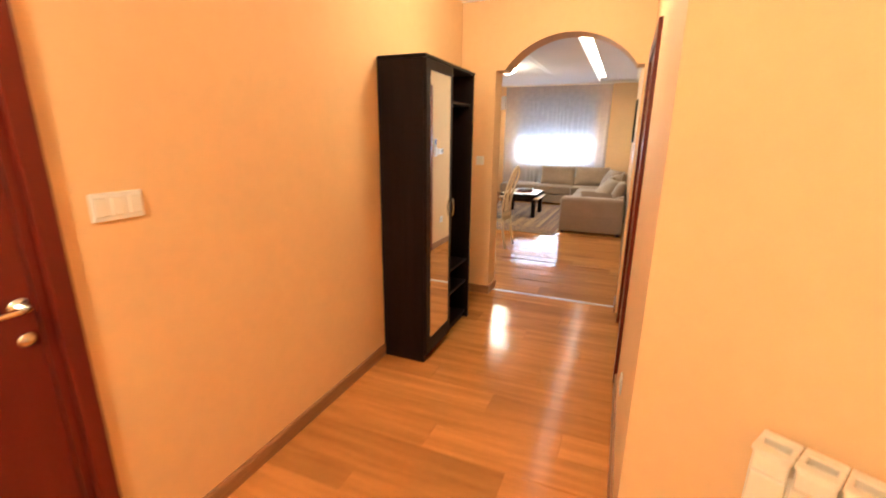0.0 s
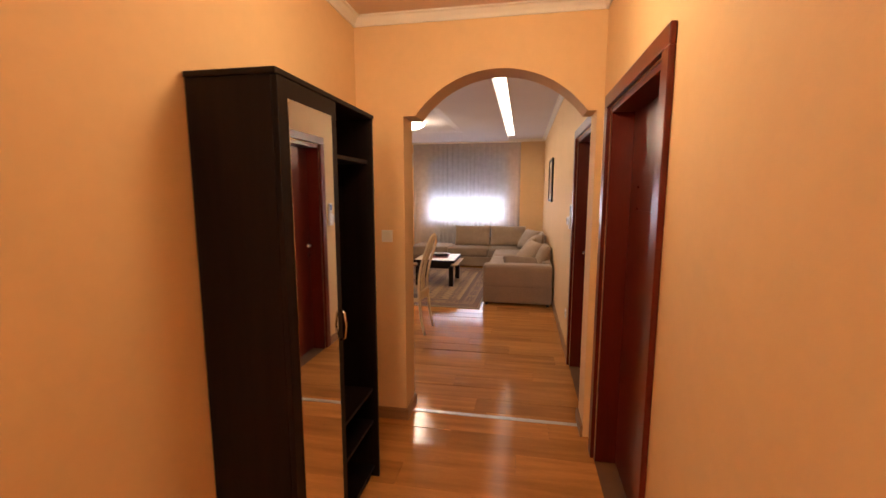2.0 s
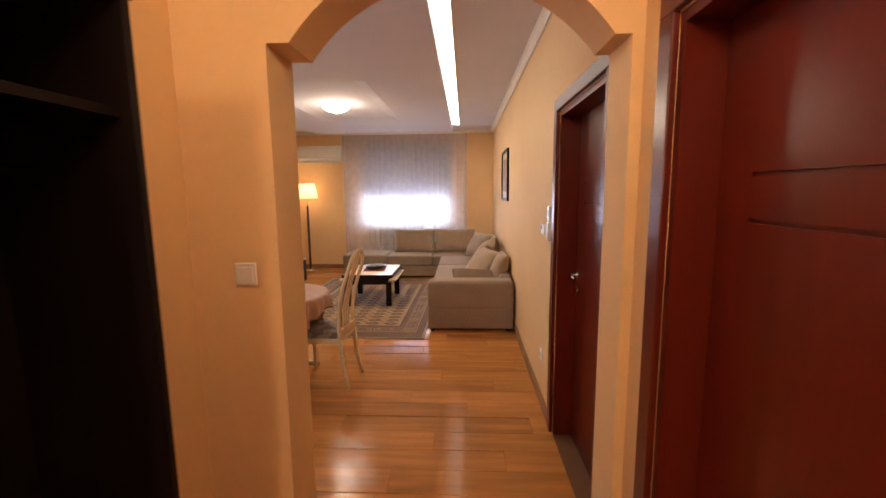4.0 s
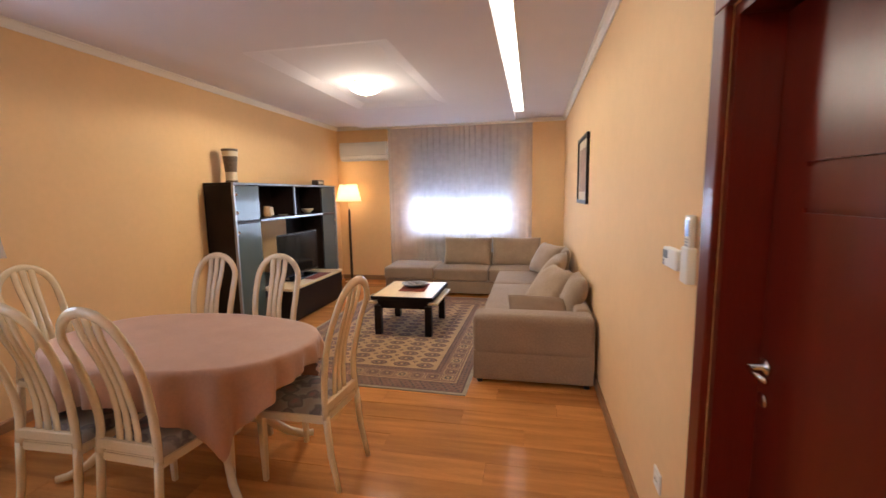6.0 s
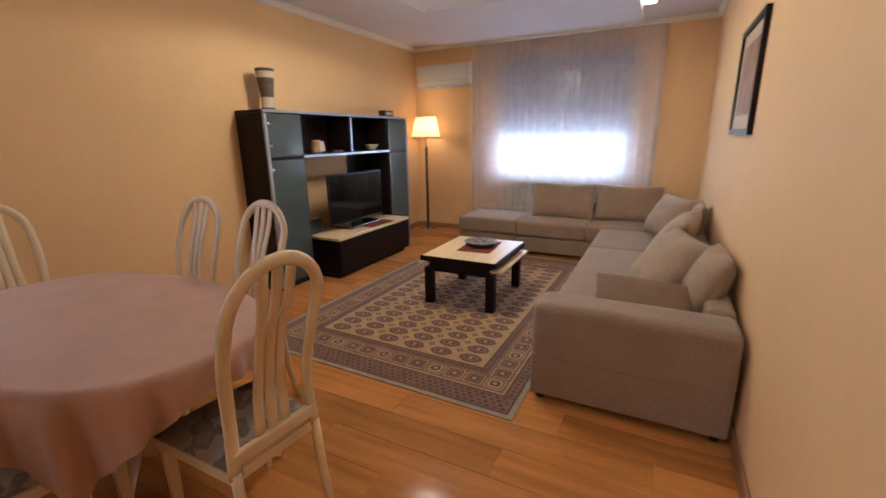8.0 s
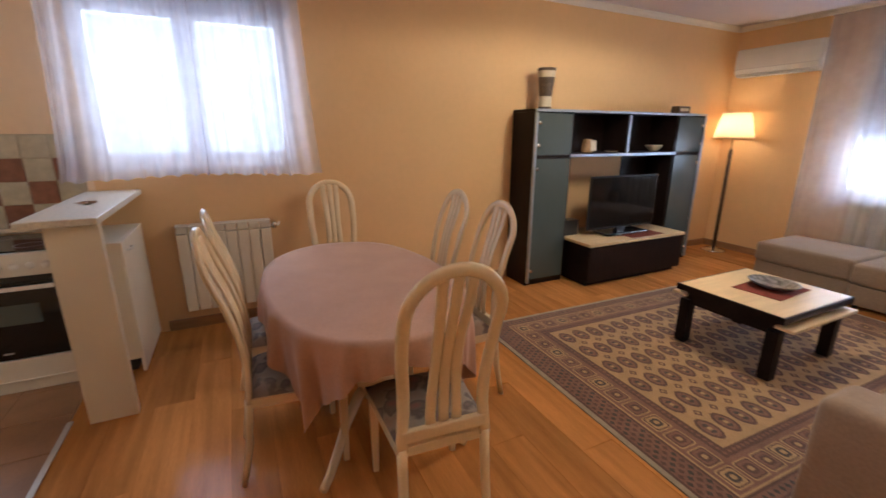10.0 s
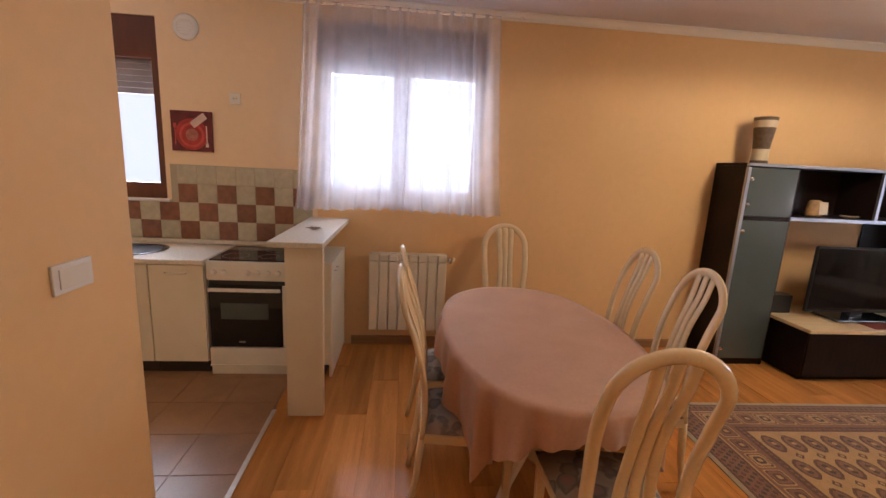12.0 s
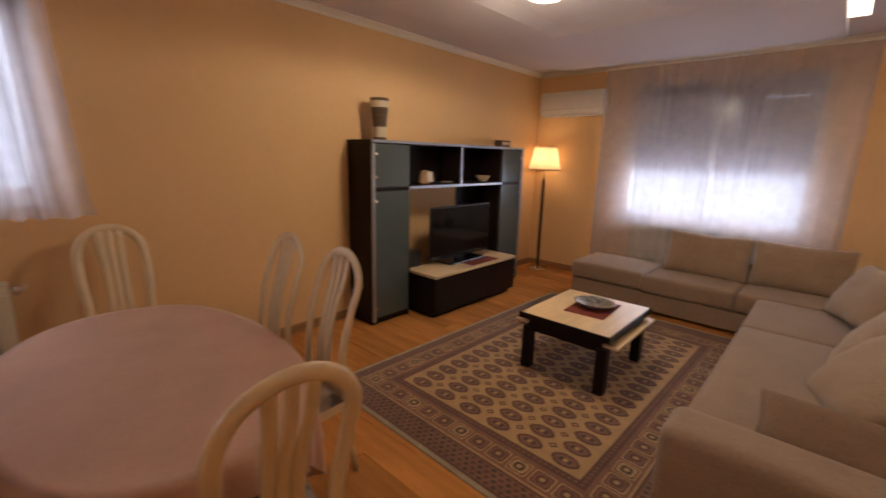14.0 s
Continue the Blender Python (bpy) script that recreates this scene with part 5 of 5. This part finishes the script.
    L = [bm.verts.new((-0.43, y, z)) for y, z in prof]
    R = [bm.verts.new((0.43, y, z)) for y, z in prof]
    for i in range(len(prof)):
        bm.faces.new((L[i], L[(i + 1) % len(prof)], R[(i + 1) % len(prof)], R[i]))
    bm.faces.new(L[::-1])
    bm.faces.new(R)
    part("body", bm, M_PLASTIC, ac)
    part("louvre", box(-0.385, 0.385, -0.178, -0.115, -0.004, 0.006, 0.002), M_WINFRAME, ac)
    part("front_seam", box(-0.425, 0.425, -0.2015, -0.199, 0.082, 0.085), M_SHUTTER, ac)
    # framed picture on the long wall
    pf = thing("framed_picture", "dark framed sepia picture hanging on the long wall", "picture", (XR, 8.70, 1.765), -90)
    w, h = 0.40, 0.335
    part("frame", boxes((-w, w, -0.028, 0, -h, -h + 0.035), (-w, w, -0.028, 0, h - 0.035, h), (-w, -w + 0.035, -0.028, 0, -h + 0.035, h - 0.035), (w - 0.035, w, -0.028, 0, -h + 0.035, h - 0.035)), M_WENGE, pf)
    part("mount", boxes((-w + 0.035, w - 0.035, -0.012, -0.004, -h + 0.035, h - 0.035)), M_MAT, pf, "cream mount")
    part("print", boxes((-w + 0.13, w - 0.13, -0.016, -0.0125, -h + 0.12, h - 0.12)), M_ART, pf, "brown abstract print")
    # thermostat and remote holder by the second door
    th = thing("thermostat", "white wall thermostat with a small grey display", "thermostat", (XR, 5.76, 1.303), -90)
    part("body", box(-0.074, 0.074, -0.030, 0, -0.036, 0.036, 0.006), M_PLASTIC, th)
    part("display", box(-0.063, -0.016, -0.0325, -0.0295, -0.004, 0.026, 0.001), M_LCD, th, "grey display")
    for dz in (-0.014, -0.026):
        part("button", box(-0.060, -0.048, -0.034, -0.0295, dz - 0.004, dz + 0.004, 0.001), M_SHUTTER, th)
    rh = thing("remote_holder", "white remote control in a wall holder", "remote control", (XR, 5.607, 1.352), -90)
    part("holder", box(-0.033, 0.033, -0.030, 0, -0.11, 0.01, 0.005), M_PLASTIC, rh)
    part("remote", box(-0.026, 0.026, -0.024, -0.005, -0.09, 0.115, 0.006), M_WHITE, rh)
    part("display", box(-0.019, 0.019, -0.0255, -0.0235, 0.045, 0.10, 0.001), M_BLUELCD, rh, "blue display")
    for i in range(3):
        part("button", box(-0.014, 0.014, -0.0258, -0.0235, 0.014 + 0.010 * i, 0.020 + 0.010 * i, 0.001), M_SHUTTER, rh)


small_things()


# ---- kitchen ----
def kitchen():
    xf = -2.50
    wt = structure("worktop", box(XL + 0.003, xf + 0.015, 2.31, 4.05, 0.815, 0.85, 0.006), M_WORKTOP, "speckled pale kitchen worktop", "worktop")
    up = structure("worktop_upstand", box(XL + 0.010, XL + 0.03, 2.31, 4.62, 0.852, 0.885, 0.005), M_WORKTOP, "pale upstand behind the worktop", "worktop")
    for y0, y1 in ((2.32, 2.98), (2.985, 3.68), (3.685, 4.045)):
        cb = thing("base_cabinet", "white kitchen base cabinet with a flat front", "cabinet", group="kitchen base cabinets")
        part("body", boxes((XL + 0.005, xf - 0.022, y0, y1, 0.10, 0.814)), M_CAB, cb)
        d = part("door", box(xf - 0.02, xf, y0 + 0.002, y1 - 0.002, 0.105, 0.808, 0.003), M_CAB, cb)
        part("handle", sweep([(xf, (y0 + y1) / 2 + k * 0.07, 0.755) if abs(k) > 0.99 else (xf + 0.022, (y0 + y1) / 2 + k * 0.07, 0.755) for k in (-1, -0.9, 0, 0.9, 1)], (0, 0, 1), 0.010, 0.010), M_WHITE, d, smooth=True)
        part("plinth", boxes((XL + 0.05, xf - 0.06, y0, y1, 0.0, 0.099)), M_KICK, cb)
    sk = thing("sink", "round stainless steel sink set in the worktop", "sink", (-2.77, 3.44, 0.85))
    part("rim", lathe([(0.19, 0.0005), (0.225, 0.0005), (0.228, 0.004), (0.195, 0.006), (0.188, 0.002)], 36), M_STEEL, sk, smooth=True)
    part("basin", lathe([(0.187, 0.0035), (0.12, 0.003), (0.03, 0.0022), (0.005, 0.002)], 36, cap=False), M_KICK, sk, "dark round basin", smooth=True)
    # cooker
    ck = thing("cooker", "white freestanding cooker with black hob and oven door", "cooker", (0, 0, 0))
    y0, y1 = 4.055, 4.615
    part("body", box(XL + 0.035, -2.545, y0, y1, 0.02, 0.838, 0.004), M_WHITE, ck)
    part("hob", box(XL + 0.05, -2.54, y0 + 0.012, y1 - 0.012, 0.839, 0.848, 0.003), M_DARK, ck, "black glass hob")
    for a, b, r in ((-2.92, 4.20, 0.07), (-2.92, 4.43, 0.09), (-2.68, 4.20, 0.09), (-2.68, 4.43, 0.07)):
        part("hotplate_ring", lathe([(r - 0.003, 0.8482), (r, 0.8482), (r, 0.8486), (r - 0.003, 0.8486)], 32, (a, b, 0), cap=False), M_SHUTTER, ck)
    cp = part("control_panel", box(-2.545, -2.515, y0, y1, 0.705, 0.838, 0.004), M_WHITE, ck)
    for k in (0.055, 0.12, 0.275, 0.345, 0.415, 0.485):
        kn = part("knob", lathe([(0.020, 0), (0.020, 0.010), (0.015, 0.022), (0.006, 0.023)], 16), M_PLASTIC, cp, "white round knob", smooth=True)
        kn.matrix_basis = Matrix.Translation((-2.515, y0 + k, 0.765)) @ Euler((0, math.pi / 2, 0)).to_matrix().to_4x4()
    part("vent_gap", box(-2.545, -2.53, y0 + 0.01, y1 - 0.01, 0.672, 0.704), M_BLACK, ck)
    od = part("oven_door", box(-2.545, -2.518, y0 + 0.008, y1 - 0.055, 0.21, 0.67, 0.004), M_DARK, ck, "black glass oven door")
    part("door_side", box(-2.545, -2.520, y1 - 0.053, y1 - 0.002, 0.21, 0.67, 0.003), M_WHITE, ck)
    part("window", box(-2.5185, -2.5165, y0 + 0.085, y1 - 0.15, 0.42, 0.54, 0.001), M_FROST, od, "greyish oven window")
    part("badge", box(-2.5185, -2.5165, y0 + 0.20, y0 + 0.245, 0.245, 0.256), M_SHUTTER, od)
    hb = bmesh.new()
    add_box(hb, -2.505, -2.488, y0 + 0.015, y1 - 0.06, 0.630, 0.652)
    add_box(hb, -2.5185, -2.505, y0 + 0.03, y0 + 0.05, 0.634, 0.648)
    add_box(hb, -2.5185, -2.505, y1 - 0.095, y1 - 0.075, 0.634, 0.648)
    part("handle", hb, M_PLASTIC, od, "white bar handle")
    part("drawer", box(-2.545, -2.512, y0, y1, 0.075, 0.205, 0.004), M_WHITE, ck)
    part("plinth", box(-2.60, -2.516, y0 + 0.006, y1 - 0.006, 0.001, 0.073, 0.004), M_WHITE, ck)
    part("drawer_lip", box(-2.5115, -2.504, y0, y1, 0.068, 0.080, 0.002), M_WHITE, ck)
    # breakfast bar
    br = thing("breakfast_bar", "white breakfast bar with a raised top on an end panel", "counter")
    part("top", box(XL + 0.003, -1.94, 4.645, 4.955, 1.065, 1.10, 0.005), M_WORKTOP, br, "speckled pale bar top")
    part("end_panel", box(-2.03, -1.985, 4.73, 4.945, 0.0, 1.064, 0.003), M_CAB, br)
    part("back_panel", box(XL + 0.003, -2.46, 4.64, 4.66, 0.0, 1.064), M_CAB, br)
    bc = thing("base_cabinet", "white cabinet under the breakfast bar with a plain door", "cabinet")
    part("body", box(XL + 0.004, -2.47, 4.662, 4.90, 0.10, 0.86, 0.002), M_CAB, bc)
    part("plinth", boxes((XL + 0.02, -2.53, 4.665, 4.86, 0.0, 0.099)), M_KICK, bc)
    dr = part("door", box(XL + 0.012, -2.442, 4.902, 4.921, 0.022, 0.862, 0.003), M_CAB, bc)
    part("handle", sweep([(-2.62, 4.921, 0.80), (-2.615, 4.943, 0.80), (-2.52, 4.943, 0.80), (-2.515, 4.921, 0.80)], (0, 0, 1), 0.01, 0.01), M_WHITE, dr, smooth=True)
    st = bmesh.new()
    n = 10
    c = st.verts.new((0, 0, 0.02))
    c2 = st.verts.new((0, 0, 0.0))
    ring = []
    for i in range(n):
        r = 0.06 if i % 2 == 0 else 0.022
        ring.append(st.verts.new((r * math.cos(2 * math.pi * i / n), r * math.sin(2 * math.pi * i / n), 0.014 if i % 2 == 0 else 0.006)))
    for i in range(n):
        st.faces.new((c, ring[i], ring[(i + 1) % n]))
        st.faces.new((c2, ring[(i + 1) % n], ring[i]))
    so = part("starfish", st, M_ORN)
    so.location = (-2.42, 4.81, 1.10)
    tagged(so, "dried brown starfish ornament on the bar top", "ornament")
    # red print and round vent
    rp = thing("canvas_print", "square red canvas print with a pale shape on the kitchen wall", "picture", (XL, 3.765, 1.725), 90)
    part("canvas", box(-0.150, 0.150, -0.02, 0, -0.150, 0.150, 0.002), M_REDDARK, rp)

    def printed(name, bm, material, x, z, lift, turn=0):
        o = part(name, bm, material, rp)
        o.matrix_basis = pose(x, -0.02 - lift, z, 90, turn, 0)
    printed("red_field", lathe([(0.118, 0), (0.118, 0.0004)], 32), M_RED, 0.0, -0.022, 0.0002)
    printed("plate_rim", lathe([(0.092, 0), (0.092, 0.0004)], 32), M_PLATE, 0.0, -0.028, 0.0010)
    printed("plate_well", lathe([(0.074, 0), (0.074, 0.0004)], 32), M_RED, 0.0, -0.028, 0.0018)
    printed("plate_middle", lathe([(0.046, 0), (0.046, 0.0004)], 28), M_ROSE, 0.002, -0.026, 0.0026)
    pm = part("price_tag", box(-0.062, 0.062, -0.0008, 0.0, -0.026, 0.026), M_PALEPRINT, rp)
    pm.matrix_basis = pose(0.056, -0.0242, 0.082, 0, -38, 0)
    part("spoon_handle", box(0.106, 0.114, -0.0212, -0.0204, -0.085, 0.045), M_PALEPRINT, rp)
    part("spoon_bowl", box(0.099, 0.121, -0.0212, -0.0204, -0.115, -0.086), M_PALEPRINT, rp)
    part("fork_handle", box(-0.124, -0.117, -0.0212, -0.0204, -0.10, 0.02), M_PLATE, rp)
    part("fork_head", box(-0.131, -0.110, -0.0212, -0.0204, 0.021, 0.055), M_PLATE, rp)
    ve = thing("air_vent", "round white ventilation cover on the kitchen wall", "vent", (XL, 3.76, 2.47), 90)
    rim = part("rim", lathe([(0.055, 0.0), (0.092, 0.0), (0.092, 0.008), (0.085, 0.016), (0.06, 0.016), (0.055, 0.010)], 32), M_PLASTIC, ve, smooth=True)
    rim.matrix_basis = Euler((math.pi / 2, 0, 0)).to_matrix().to_4x4()
    for k in range(5):
        z = -0.04 + 0.02 * k
        hw = math.sqrt(max(0.0, 0.056 ** 2 - z * z))
        part("slat", box(-hw, hw, -0.012, -0.002, z - 0.006, z + 0.006, 0.001), M_PLASTIC, ve)


kitchen()

# flat glowing panels stand in for the daylit distance outside the windows
bd = structure("backdrop", boxes((-60.3, -60, -60, 80, -20, 60), (-60, 60, 72, 72.3, -20, 60)), M_FACADE, "flat glowing panels for pale buildings far outside the windows", "backdrop")
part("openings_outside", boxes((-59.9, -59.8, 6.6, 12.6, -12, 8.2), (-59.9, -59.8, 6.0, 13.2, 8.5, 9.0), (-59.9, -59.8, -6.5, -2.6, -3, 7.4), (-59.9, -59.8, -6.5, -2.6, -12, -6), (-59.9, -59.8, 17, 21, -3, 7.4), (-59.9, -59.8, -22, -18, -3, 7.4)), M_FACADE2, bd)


# ---- pieces of floor and wall ----
floor = bpy.data.objects["floor"]
rnd = random.Random(5)
plank_meshes = {}


def plank(x0, x1, y0, y1):
    key = (round(x1 - x0, 3), round(y1 - y0, 3))
    if key not in plank_meshes:
        bm = box(0, key[0] - 0.0006, 0, key[1] - 0.0006, -0.012, 0.0, 0.0006, 1)
        plank_meshes[key] = mesh_of("floor_board", bm, M_PLANK)
    o = new("floor_board", plank_meshes[key])
    o.parent = floor
    o.location = (x0, y0, 0)
    o.rotation_euler = (rnd.gauss(0, 0.011), rnd.gauss(0, 0.0006), 0)


PW, PL = 0.193, 1.285


def lay(x0, x1, y0, y1, cut=None):
    y, row = y0, 0
    while y < y1 - 0.01:
        yn = min(y + PW, y1)
        xs = x0
        if cut and y < cut[1]:
            xs = cut[0]
            if yn > cut[1]:
                yn = cut[1]
        x = xs - [0.0, 0.43, 0.86, 0.21, 0.64][row % 5]
        while x < x1 - 0.005:
            a, b = max(x, xs), min(x + PL, x1)
            if b - a > 0.02:
                plank(a, b, y, yn)
            x += PL
        y, row = yn, row + 1


lay(XW, XR, 0.30, AY1 - 0.02)
lay(XR, 2.50, 0.30, 1.72)
lay(XW, 2.50, -1.70, 0.30)
lay(XL, XR, AY1 - 0.02, YF, (-1.15, 4.63))
tm = mesh_of("floor_tile", box(0, 0.327, 0, 0.327, -0.012, -0.001, 0.0015, 1), M_KTILE)
structure("kitchen_floor_bed", boxes((XL, -1.15, 2.30, 4.63, -0.0118, -0.004)), M_KGROUT, "grout bed of the kitchen floor", "floor")
y = 4.625 - 0.33
while y > 1.98:
    x = -1.152 - 0.33
    while x > XL - 0.33:
        if x > XL - 0.02 and y > 2.29:
            o = new("floor_tile", tm)
            o.parent = floor
            o.location = (x, y, 0)
        else:
            a, b = max(x, XL + 0.001), max(y, 2.301)
            o = new("floor_tile", mesh_of("floor_tile", box(0, x + 0.327 - a, 0, y + 0.327 - b, -0.012, -0.001, 0.0015, 1), M_KTILE))
            o.parent = floor
            o.location = (a, b, 0)
        x -= 0.33
    y -= 0.33

west = bpy.data.objects["wall_kitchen_west"]
TP = 0.1465
cream = mesh_of("wall_tile", box(0, 0.007, 0, TP - 0.003, 0, TP - 0.003, 0.0015, 1), M_CREAM_TILE)
rust = mesh_of("wall_tile", box(0, 0.007, 0, TP - 0.003, 0, TP - 0.003, 0.0015, 1), M_RUST_TILE)
part("grout", boxes((XL, XL + 0.004, 2.31, 4.66, 0.88, 1.197), (XL, XL + 0.004, 3.58, 4.66, 1.197, 1.472)), M_WGROUT, west)
ty0 = 3.632
for r in range(4):
    z = 1.472 - TP * (r + 1)
    for c in range(-9, 7):
        yy = ty0 + TP * c
        if yy < 2.32 or (r < 2 and yy < 3.575) or yy > 4.55:
            continue
        brown = r > 0 and ((c + r) % 2 == 1)
        o = new("wall_tile", rust if brown else cream)
        o.parent = west
        o.location = (XL + 0.001, yy, z)
